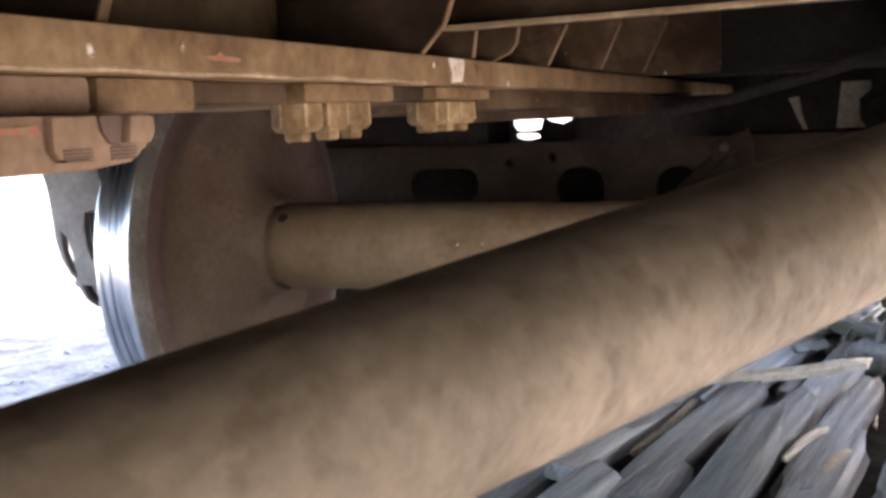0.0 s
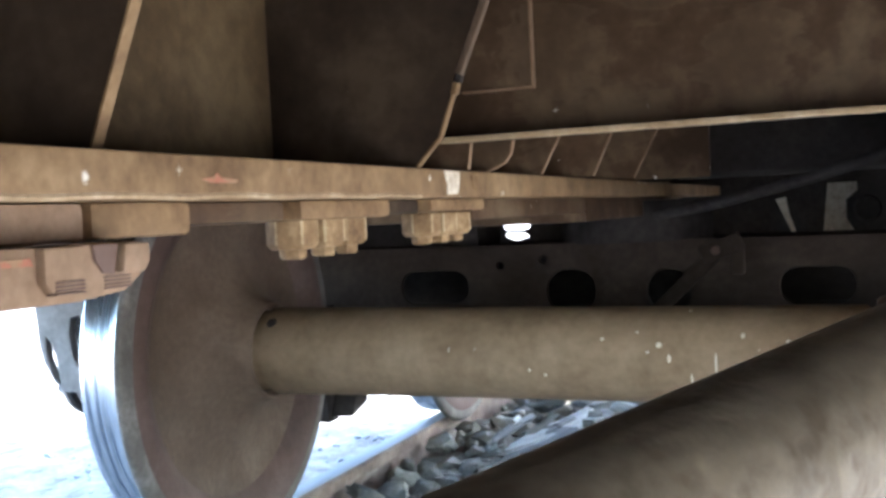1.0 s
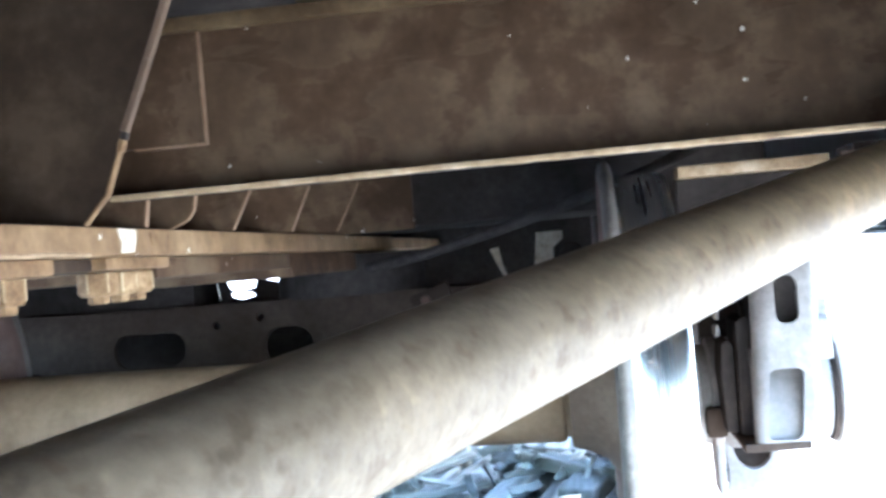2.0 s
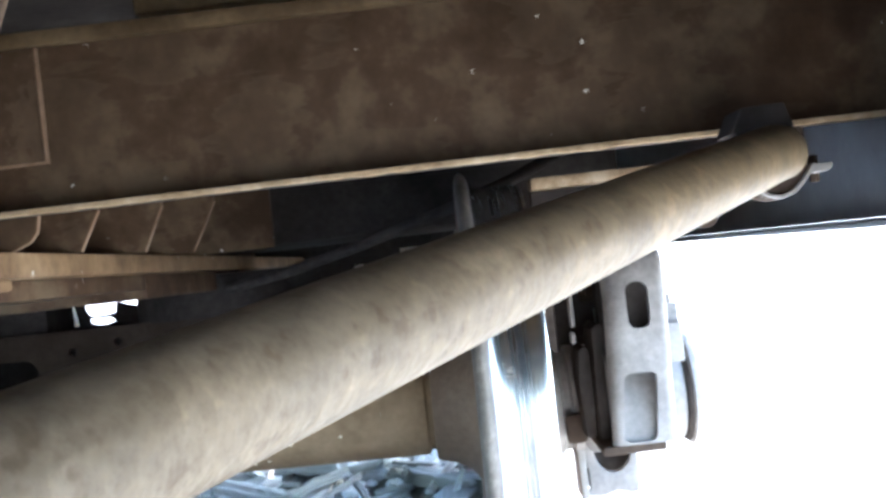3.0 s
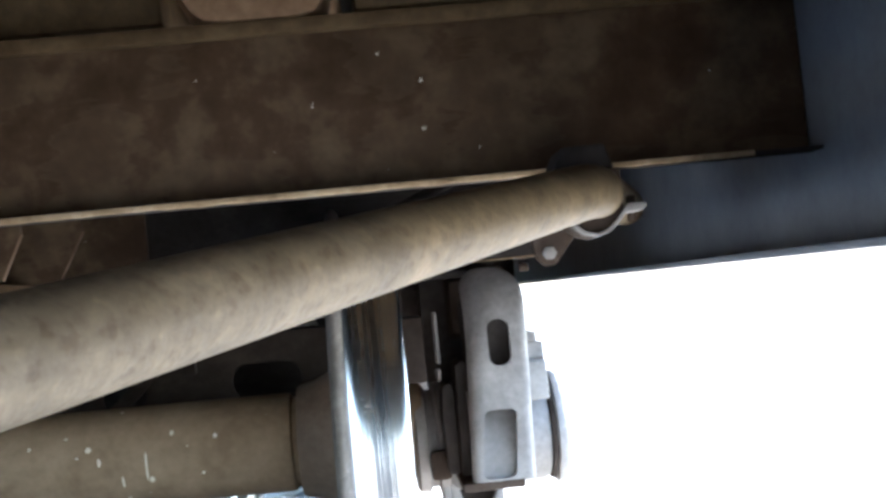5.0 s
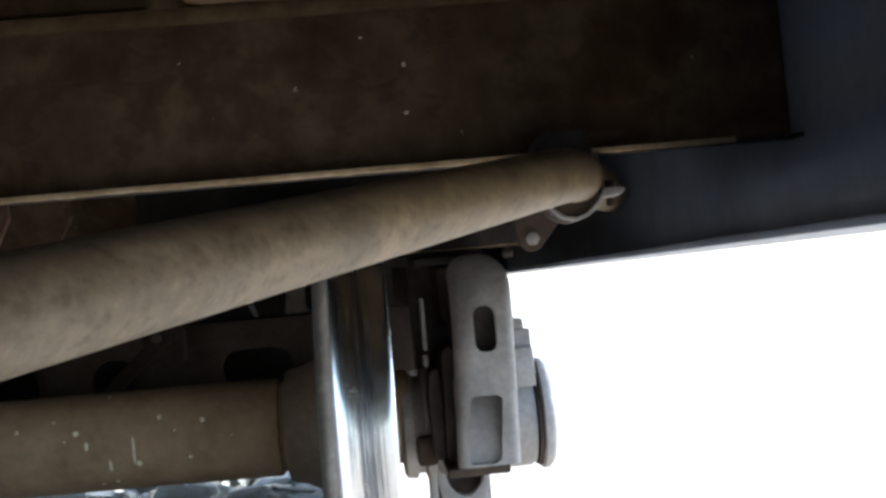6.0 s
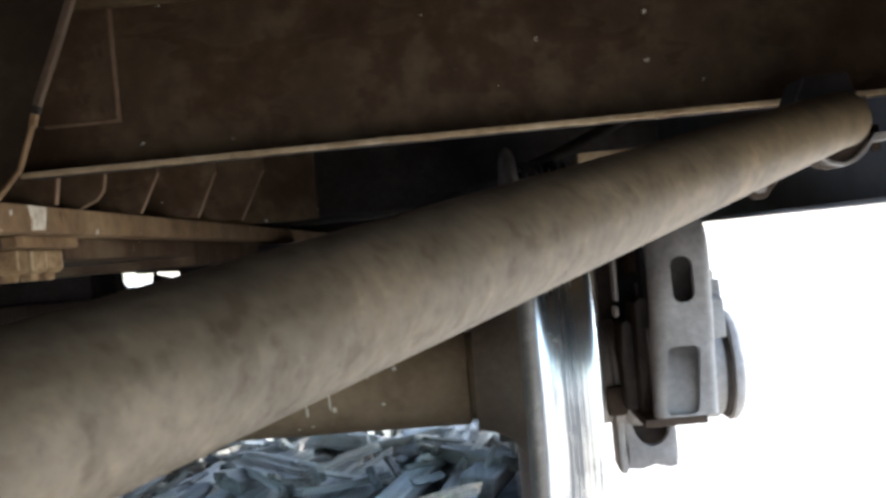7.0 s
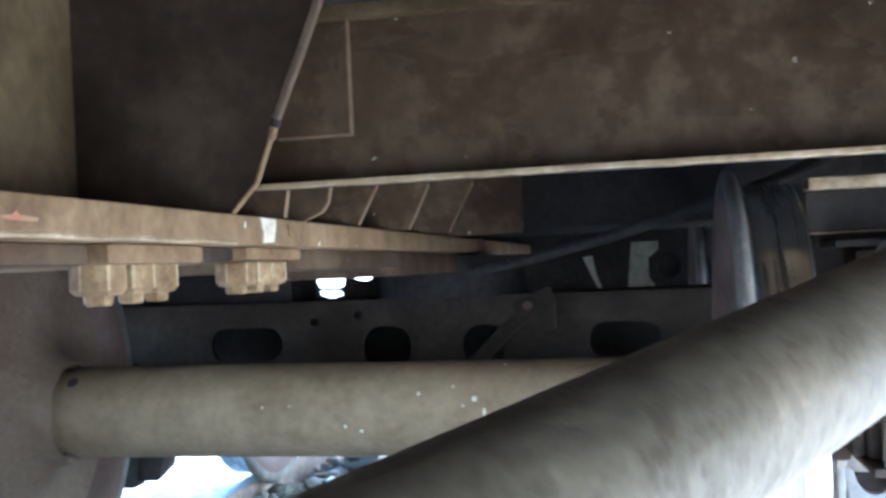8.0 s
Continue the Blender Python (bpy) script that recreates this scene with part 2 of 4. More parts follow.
def pipe_metal():
    """Crusted pipe: soft brown patches, pits and scabs of rust, a dull sheen."""
    m = bpy.data.materials.new("pitted_pipe_steel")
    m.use_nodes = True
    nt, b = m.node_tree, m.node_tree.nodes["Principled BSDF"]
    n, l = nt.nodes.new, nt.links.new
    co = n("ShaderNodeTexCoord")

    def tex(scale, detail, rough=0.6):
        t = n("ShaderNodeTexNoise")
        t.inputs["Scale"].default_value, t.inputs["Detail"].default_value, t.inputs["Roughness"].default_value = scale, detail, rough
        l(co.outputs["Object"], t.inputs["Vector"])
        return t.outputs["Fac"]

    def ramp(value, stops):
        r = n("ShaderNodeValToRGB")
        e = r.color_ramp.elements
        while len(e) < len(stops):
            e.new(0.5)
        for k, (p, c) in zip(e, stops):
            k.position, k.color = p, (*c, 1)
        l(value, r.inputs["Fac"])
        return r.outputs["Color"]

    patches = ramp(tex(24, 4, 0.6), [(0.34, (0.1, 0.082, 0.057)), (0.46, (0.13, 0.108, 0.077)), (0.56, (0.143, 0.119, 0.085)), (0.66, (0.18, 0.151, 0.111))])
    grain = ramp(tex(130, 4, 0.7), [(0.3, (0.72, 0.7, 0.67)), (0.52, (1, 1, 1)), (0.75, (1.2, 1.18, 1.12))])
    pits = ramp(tex(95, 2.0, 0.5), [(0.32, (0.72, 0.66, 0.6)), (0.42, (1, 1, 1)), (0.66, (1, 1, 1)), (0.74, (1.25, 1.23, 1.18))])
    colour = patches
    for c in (grain, pits):
        mx = n("ShaderNodeMix")
        mx.data_type, mx.blend_type = "RGBA", "MULTIPLY"
        mx.inputs["Factor"].default_value = 0.7
        l(colour, mx.inputs["A"])
        l(c, mx.inputs["B"])
        colour = mx.outputs["Result"]
    # warmer, yellower brown towards the clamped end
    sep, along_x, warm = n("ShaderNodeSeparateXYZ"), n("ShaderNodeMapRange"), n("ShaderNodeMix")
    l(co.outputs["Object"], sep.inputs[0])
    wob = n("ShaderNodeMath")
    wob.operation = "MULTIPLY_ADD"
    l(tex(9, 3), wob.inputs[0])
    wob.inputs[1].default_value = 0.2
    l(sep.outputs["X"], wob.inputs[2])
    along_x.inputs["From Min"].default_value, along_x.inputs["From Max"].default_value = 0.06, 0.36
    l(wob.outputs[0], along_x.inputs["Value"])
    warm.data_type, warm.blend_type = "RGBA", "MULTIPLY"
    warm.inputs["B"].default_value = (1.1, 0.96, 0.7, 1)
    l(along_x.outputs["Result"], warm.inputs["Factor"])
    l(colour, warm.inputs["A"])
    l(warm.outputs["Result"], b.inputs["Base Color"])
    b.inputs["Roughness"].default_value = 0.58
    b.inputs["Specular IOR Level"].default_value = 0.36
    last = None
    for h, s, d in ((tex(95, 2.0, 0.5), 0.9, 0.0014), (tex(190, 4, 0.7), 0.35, 0.0004), (tex(24, 2), 0.4, 0.001)):
        bp = n("ShaderNodeBump")
        bp.inputs["Strength"].default_value, bp.inputs["Distance"].default_value = s, d
        l(h, bp.inputs["Height"])
        if last:
            l(last, bp.inputs["Normal"])
        last = bp.outputs["Normal"]
    l(last, b.inputs["Normal"])
    return m


PIPE = pipe_metal()
TREAD = tread_metal()


# ---- builders ----
from mathutils import geometry

def thing(name, label, category, at=(0, 0, 0), group="", kind=""):
    ob = new(name)
    ob.location = at
    ob.empty_display_size = 0.05
    ob["base"] = list(at)
    return tagged(ob, label, category, group, kind)


def base_of(ob):
    while ob.parent:
        ob = ob.parent
    return Vector(ob["base"]) if "base" in ob else Vector((0, 0, 0))


def part(name, bm, material, parent=None, label="", smooth=40):
    """Links bm, built in world metres, as one mesh under a thing or a part."""
    bmesh.ops.remove_doubles(bm, verts=bm.verts, dist=1e-5)
    bmesh.ops.recalc_face_normals(bm, faces=bm.faces)
    if parent:
        bmesh.ops.translate(bm, vec=-base_of(parent), verts=bm.verts)
    me = bpy.data.meshes.new(name)
    if smooth:
        lim = radians(smooth)
        for f in bm.faces:
            f.smooth = True
        for e in bm.edges:
            e.smooth = len(e.link_faces) == 2 and e.calc_face_angle(0) < lim
    bm.to_mesh(me)
    bm.free()
    me.materials.append(material)
    ob = new(name, me)
    if parent:
        ob.parent = parent
    if label:
        ob["label"] = label
    return ob


def box(x0, x1, y0, y1, z0, z1, bevel=0.004, bm=None, segs=2, m=None):
    """A box with worn edges, added to bm."""
    out = bm or bmesh.new()
    tmp = bmesh.new()
    bmesh.ops.create_cube(tmp, size=1)
    bmesh.ops.transform(tmp, matrix=Matrix.Translation(((x0 + x1) / 2, (y0 + y1) / 2, (z0 + z1) / 2)) @ Matrix.Diagonal((x1 - x0, y1 - y0, z1 - z0, 1)), verts=tmp.verts)
    b = min(bevel, 0.45 * min(x1 - x0, y1 - y0, z1 - z0))
    if b > 0:
        bmesh.ops.bevel(tmp, geom=tmp.edges[:], offset=b, segments=segs, affect="EDGES", profile=0.6)
    if m:
        bmesh.ops.transform(tmp, matrix=m, verts=tmp.verts)
    return merge(out, tmp)


def merge(out, tmp):
    vs = [out.verts.new(v.co) for v in tmp.verts]
    tmp.verts.index_update()
    for f in tmp.faces:
        try:
            out.faces.new([vs[v.index] for v in f.verts])
        except ValueError:
            pass
    tmp.free()
    return out


def lathe(profile, segs=64, m=None, bm=None, close=True):
    """Turns (axial, radius) points round the x axis."""
    tmp = bmesh.new()
    rings = []
    for a, r in profile:
        if r < 1e-6:
            rings.append([tmp.verts.new((a, 0, 0))])
        else:
            rings.append([tmp.verts.new((a, r * math.cos(2 * math.pi * i / segs), r * math.sin(2 * math.pi * i / segs))) for i in range(segs)])
    pairs = list(zip(rings, rings[1:])) + ([(rings[-1], rings[0])] if close and len(rings[-1]) > 1 and len(rings[0]) > 1 else [])
    for p, q in pairs:
        for i in range(segs):
            j = (i + 1) % segs
            if len(p) == 1 and len(q) == 1:
                continue
            if len(p) == 1:
                tmp.faces.new((p[0], q[i], q[j]))
            elif len(q) == 1:
                tmp.faces.new((p[i], q[0], p[j]))
            else:
                tmp.faces.new((p[i], q[i], q[j], p[j]))
    if m:
        bmesh.ops.transform(tmp, matrix=m, verts=tmp.verts)
    return merge(bm or bmesh.new(), tmp)


def along(p, q):
    """Pose that carries the x axis from p towards q."""
    d = Vector(q) - Vector(p)
    return Matrix.Translation(p) @ d.to_track_quat("X", "Z").to_matrix().to_4x4(), d.length


def rod(p, q, r, segs=20, bm=None, r2=None):
    m, n = along(p, q)
    e = min(r * 0.2, n * 0.2)
    s = r2 or r
    return lathe([(0, 0), (0, r - e), (e, r), (n - e, s), (n, s - e), (n, 0)], segs, m, bm, close=False)


def plate(outline, holes, axis, a0, a1, bm=None, bevel=0.0):
    """A flat plate cut from an outline with holes, between a0 and a1 along an axis ('x': points are (y, z); 'y': (x, z); 'z': (x, y))."""
    tmp = bmesh.new()
    put = {"x": lambda u, v, w: (w, u, v), "y": lambda u, v, w: (u, w, v), "z": lambda u, v, w: (u, v, w)}[axis]
    flat, edges = [], []
    for loop in (outline, *holes):
        k, n = len(flat), len(loop)
        flat += [Vector(p) for p in loop]
        edges += [(k + i, k + (i + 1) % n) for i in range(n)]
    co, _, tris, *_ = geometry.delaunay_2d_cdt(flat, edges, [], 0, 1e-6)

    def inside(c):
        odd = False
        for i, j in edges:
            p, q = flat[i], flat[j]
            if (p.y > c.y) != (q.y > c.y) and c.x < p.x + (c.y - p.y) / (q.y - p.y) * (q.x - p.x):
                odd = not odd
        return odd

    tris = [t for t in tris if inside((co[t[0]] + co[t[1]] + co[t[2]]) / 3)]
    low = [tmp.verts.new(put(c.x, c.y, a0)) for c in co]
    top = [tmp.verts.new(put(c.x, c.y, a1)) for c in co]
    count = {}
    for t in tris:
        tmp.faces.new([low[i] for i in t][::-1])
        tmp.faces.new([top[i] for i in t])
        t = list(t)
        for e in zip(t, t[1:] + t[:1]):
            count.setdefault(frozenset(e), []).append(e)
    for e in count.values():
        if len(e) == 1:
            a, b = e[0]
            tmp.faces.new((low[a], low[b], top[b], top[a]))
    bmesh.ops.recalc_face_normals(tmp, faces=tmp.faces)
    if bevel:
        sharp = [e for e in tmp.edges if len(e.link_faces) == 2 and e.calc_face_angle(0) > radians(50)]
        bmesh.ops.bevel(tmp, geom=sharp, offset=bevel, segments=2, affect="EDGES", profile=0.6, clamp_overlap=True)
    return merge(bm or bmesh.new(), tmp)


def rounded(x0, x1, z0, z1, r, n=6):
    """Outline of a rectangle with round corners."""
    pts = []
    for cx, cz, a in ((x1 - r, z1 - r, 0), (x0 + r, z1 - r, 90), (x0 + r, z0 + r, 180), (x1 - r, z0 + r, 270)):
        pts += [(cx + r * math.cos(radians(a + 90 * i / n)), cz + r * math.sin(radians(a + 90 * i / n))) for i in range(n + 1)]
    return pts


def sweep(points, r, segs=28, bm=None, caps=True):
    """A round tube along a line of points."""
    tmp = bmesh.new()
    pts = [Vector(p) for p in points]
    rings, up = [], Vector((0, 0, 1))
    for i, p in enumerate(pts):
        d = (pts[min(i + 1, len(pts) - 1)] - pts[max(i - 1, 0)]).normalized()
        s = d.cross(up).normalized()
        u = s.cross(d)
        rings.append([tmp.verts.new(p + (s * math.cos(2 * math.pi * k / segs) + u * math.sin(2 * math.pi * k / segs)) * r) for k in range(segs)])
    for a, b in zip(rings, rings[1:]):
        for k in range(segs):
            tmp.faces.new((a[k], a[(k + 1) % segs], b[(k + 1) % segs], b[k]))
    if caps:
        tmp.faces.new(rings[0])
        tmp.faces.new(rings[-1][::-1])
    return merge(bm or bmesh.new(), tmp)


# ---- ground ----
def build_ground():
    bm = bmesh.new()
    xs = sorted({round(-6 + 0.12 * i, 3) for i in range(101)} | {s * v for s in (-1, 1) for v in (9, 16, 40, 120, 400, 1500)})
    grid = {}
    for i, x in enumerate(xs):
        for j, y in enumerate(xs):
            near = max(abs(x), abs(y)) <= 6
            z = -0.15 + (0.05 * noise.noise(Vector((x * 1.1, y * 1.1, 3))) + 0.025 * noise.noise(Vector((x * 4, y * 4, 1))) if near else 0)
            if near and abs(x) < 1.0:
                z = min(z, -0.13)
            grid[i, j] = bm.verts.new((x, y, z))
    for i in range(len(xs) - 1):
        for j in range(len(xs) - 1):
            bm.faces.new((grid[i, j], grid[i + 1, j], grid[i + 1, j + 1], grid[i, j + 1]))
    return tagged(part("ground", bm, GROUND), "pale dusty trodden earth beside the track", "ground", kind="structure")


build_ground()

# ---- track ----
RAIL_TOP = 0.031


def build_rail(side, lift):
    c = side * 0.752
    t = thing("rail", "rusty steel rail with a worn bright head", "rail", (c, 0, -0.12), group="running rails")
    prof = [(-0.06, -0.125), (0.06, -0.125), (0.06, -0.113), (0.012, -0.1), (0.009, -0.01), (0.035, 0.0), (0.036, 0.026), (0.029, 0.033),
            (-0.029, 0.033), (-0.036, 0.026), (-0.035, 0.0), (-0.009, -0.01), (-0.012, -0.1), (-0.06, -0.113)]
    part("rail_body", plate([(c + u, v + lift) for u, v in prof], [], "y", -14, 30), RAILM, t)
    part("rail_head", box(c - 0.028, c + 0.028, -14, 30, RAIL_TOP + lift, RAIL_TOP + lift + 0.0025, 0.001), RAILTOP, t, "rubbed bright running surface")


build_rail(-1, 0.0125)
build_rail(1, -0.0075)

# ---- wheelsets ----
AXLE_Z, TREAD_R, FLANGE_R = 0.43, 0.399, 0.43
LEAN = 0.0136                                    # cross-level of the track against the wagon


def wheel_profile():
    """Half-sections of a wheel, axial distance counted outwards from the inner rim face: plate and hub, rim, flange, tread."""
    plate_ = [(-0.064, 0.088), (-0.066, 0.0935), (-0.076, 0.095), (-0.078, 0.101), (-0.07, 0.1055), (-0.045, 0.111), (-0.018, 0.125), (0.008, 0.156), (0.028, 0.2), (0.038, 0.25), (0.035, 0.285), (0.026, 0.312),
              (0.1, 0.318), (0.085, 0.3), (0.075, 0.25), (0.08, 0.19), (0.1, 0.16), (0.13, 0.14), (0.13, 0.088)]
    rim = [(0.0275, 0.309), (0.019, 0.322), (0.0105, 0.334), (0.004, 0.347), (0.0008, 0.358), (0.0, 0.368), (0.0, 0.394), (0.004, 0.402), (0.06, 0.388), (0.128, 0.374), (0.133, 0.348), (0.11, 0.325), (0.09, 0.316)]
    flange = [(0.0, 0.3945), (0.0006, 0.412), (0.004, 0.423), (0.009, 0.4285), (0.014, FLANGE_R), (0.02, 0.4275), (0.025, 0.421), (0.0285, 0.414), (0.0285, 0.396)]
    tread = [(0.0286, 0.396), (0.0286, 0.4138), (0.032, 0.4085), (0.0365, 0.4045), (0.042, 0.4018), (0.05, 0.4001), (0.06, TREAD_R), (0.072, 0.3982), (0.088, 0.3976), (0.104, 0.3973),
             (0.118, 0.3971), (0.125, 0.3966), (0.13, 0.395), (0.1335, 0.391), (0.134, 0.386), (0.134, 0.374), (0.06, 0.388)]
    slim = lambda prof: [(a if a < 0 else a * 0.91, r) for a, r in prof]
    return slim(plate_), slim(rim), slim(flange), slim(tread)


def build_wheelset(y):
    t = thing("wheelset", "dusty steel wheelset with bright worn treads standing on the rails", "wheelset", (0, y, AXLE_Z), group="wheelsets of the bogie")
    c = Matrix.Translation((0.5, y, AXLE_Z)) @ Matrix.Rotation(LEAN, 4, "Y") @ Matrix.Translation((-0.5, 0, 0))
    ax = [(-1.06, 0), (-1.06, 0.06), (-0.84, 0.065), (-0.83, 0.088), (-0.66, 0.0885), (-0.606, 0.083), (-0.592, 0.083), (-0.589, 0.0895), (-0.583, 0.0915), (-0.2, 0.0902), (0.2, 0.0902), (0.583, 0.0915), (0.589, 0.0895), (0.592, 0.083), (0.606, 0.083), (0.66, 0.0885), (0.83, 0.088), (0.84, 0.065), (1.06, 0.06), (1.06, 0)]
    part("axle", lathe(ax, 72, c, close=False), AXLE, t, "thick dusty tan axle with pale specks")
    dish, rim, flange, tread = wheel_profile()
    for s in (-1, 1):
        f = c @ Matrix.Diagonal((s, 1, 1, 1)) @ Matrix.Translation((0.68, 0, 0))
        w = part("wheel", lathe(dish, 128, f), WHEEL, t, "brown steel wheel with a dished plate", 50)
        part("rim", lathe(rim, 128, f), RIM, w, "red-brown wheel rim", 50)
        part("flange", lathe(flange, 160, f), FLANGE, w, "dull grey-brown rubbed flange", 60)
        part("tread", lathe(tread, 192, f), TREAD, w, "polished mirror-bright wheel tread", 60)
        mir = Matrix.Translation((0, y, AXLE_Z - 0.022)) @ Matrix.Diagonal((s, 1, 1, 1))
        b = part("bearing", lathe([(0.874, 0), (0.874, 0.09), (0.884, 0.1), (0.9, 0.102), (0.975, 0.102), (0.98, 0.098), (1.052, 0.098), (1.062, 0.092), (1.064, 0.06), (1.064, 0)], 56, mir, close=False), CAST, t, "grey roller bearing housing")
        part("backing_ring", lathe([(0.812, 0), (0.812, 0.09), (0.818, 0.098), (0.836, 0.1), (0.84, 0.092), (0.852, 0.091), (0.856, 0.104), (0.872, 0.104), (0.873, 0)], 56, mir, close=False), CAST, b, "grey-brown backing ring")
        part("seal_ring", lathe([(1.0647, 0), (1.0647, 0.096), (1.0715, 0.1), (1.0715, 0)], 48, mir, close=False), DARK, b, "dark seal ring")
        part("end_cap", lathe([(1.072, 0), (1.0725, 0.1), (1.076, 0.106), (1.086, 0.105), (1.096, 0.096), (1.099, 0.08), (1.099, 0)], 56, mir, close=False), CAST, b, "flanged bearing end cap")
        for k in range(3 if s < 0 else 0):
            a = radians(90 + 120 * k)
            p = Vector((s * 1.0995, y + 0.07 * math.cos(a), AXLE_Z - 0.022 + 0.07 * math.sin(a)))
            part("cap_bolt", lathe([(0, 0), (0, 0.016), (0.016, 0.016), (0.018, 0.013), (0.018, 0)], 6, Matrix.Translation(p) @ Matrix.Diagonal((s, 1, 1, 1)), close=False), CAST, b)
    if y == 0:
        for px, pz, ps in ((0.7375, 0.5165, 0.006), (0.7275, 0.5265, 0.004), (0.744, 0.508, 0.0045), (0.7335, 0.5085, 0.003), (0.741, 0.522, 0.003)):
            py = -math.sqrt(0.3983 ** 2 - (pz - AXLE_Z) ** 2)
            chip = lathe([(-0.0006, 0), (-0.0006, ps), (0.0006, ps * 0.8), (0.0006, 0)], 7, Matrix.Translation((px, py, pz)) @ Matrix.Rotation(radians(90), 4, "Z") @ Matrix.Diagonal((1, 1, 0.55, 1)), close=False)
            part("tread_chip", chip, CAST, t)
    if y == 0:
        # dried splashes of pale dirt on the axle
        for fx, fz, long, high in ((0.283, 0.085, 0.004, 0.004), (0.23, 0.028, 0.006, 0.006), (0.248, 0.004, 0.004, 0.008), (0.378, 0.045, 0.005, 0.007), (0.126, 0.038, 0.0035, 0.004), (-0.014, -0.021, 0.003, 0.004), (0.016, -0.03, 0.004, 0.003), (0.266, -0.07, 0.004, 0.003),
                                   (0.292, -0.066, 0.005, 0.003), (0.287, -0.034, 0.003, 0.012), (0.331, -0.01, 0.0025, 0.026), (0.338, -0.034, 0.006, 0.007), (0.405, 0.02, 0.003, 0.003), (0.19, 0.05, 0.003, 0.0025), (0.43, -0.03, 0.005, 0.004)):
            lift = Matrix.Translation((fx, y, AXLE_Z + LEAN * (0.5 - fx))) @ Matrix.Rotation(math.asin(fz / 0.0905), 4, "X").inverted() @ Matrix.Translation((0, -0.0903, 0))
            drop = lathe([(-0.0004, 0), (-0.0004, 1), (0.0007, 0.7), (0.001, 0)], 9, lift @ Matrix.Rotation(radians(-90), 4, "Z") @ Matrix.Diagonal((1, long, high, 1)), close=False)
            part("dirt_fleck", drop, PAINT, t)
    part("plug", rod((-0.572, y - 0.055, AXLE_Z + 0.072), (-0.572, y - 0.064, AXLE_Z + 0.0815), 0.0125), DARK, t, "dark plug near the wheel hub")
    return t


build_wheelset(0.0)
build_wheelset(1.47)


# ---- bogie frame ----
def shell_face(outline, holes, dip, y, d, thick):
    """A pierced casting face bulged by dip(x, z) metres inwards from y along d, with its own thickness."""
    xs, zs = [u for u, _ in outline], [v for _, v in outline]
    loops = [[Vector(q) for q in dense(loop, 0.007)] for loop in (outline, *holes)]
    flat, edges = [], []
    for loop in loops:
        k, n = len(flat), len(loop)
        flat += loop
        edges += [(k + i, k + (i + 1) % n) for i in range(n)]

    def odd(c):
        hit = False
        for i, j in edges:
            p, q = flat[i], flat[j]
            if (p.y > c.y) != (q.y > c.y) and c.x < p.x + (c.y - p.y) / (q.y - p.y) * (q.x - p.x):
                hit = not hit
        return hit

    rim = list(flat)
    step = 0.007
    inner = []
    for i in range(int((max(xs) - min(xs)) / step) + 1):
        for j in range(int((max(zs) - min(zs)) / step) + 1):
            c = Vector((min(xs) + i * step, min(zs) + j * step))
            if odd(c) and min((c - q).length for q in rim) > 0.004:
                inner.append(c)
    co, _, tris, *_ = geometry.delaunay_2d_cdt(rim + inner, edges, [], 0, 1e-6)
    tris = [t for t in tris if odd((co[t[0]] + co[t[1]] + co[t[2]]) / 3)]
    bm = bmesh.new()
    top = [bm.verts.new((c.x, y + d * dip(c.x, c.y), c.y)) for c in co]
    low = [bm.verts.new((c.x, y + d * (dip(c.x, c.y) + thick), c.y)) for c in co]
    count = {}
    for t in tris:
        bm.faces.new([top[i] for i in t])
        bm.faces.new([low[i] for i in t][::-1])
        t = list(t)
        for e in zip(t, t[1:] + t[:1]):
            count.setdefault(frozenset(e), []).append(e)
    for e in count.values():
        if len(e) == 1:
            a, b = e[0]
            bm.faces.new((top[b], top[a], low[a], low[b]))
    return bm


def dense(loop, step):
    """The loop's points with more between them, at most a step apart."""
    out = []
    for p, q in zip(loop, loop[1:] + loop[:1]):
        n = max(1, math.ceil(math.dist(p, q) / step))
        out += [(p[0] + (q[0] - p[0]) * i / n, p[1] + (q[1] - p[1]) * i / n) for i in range(n)]
    return out


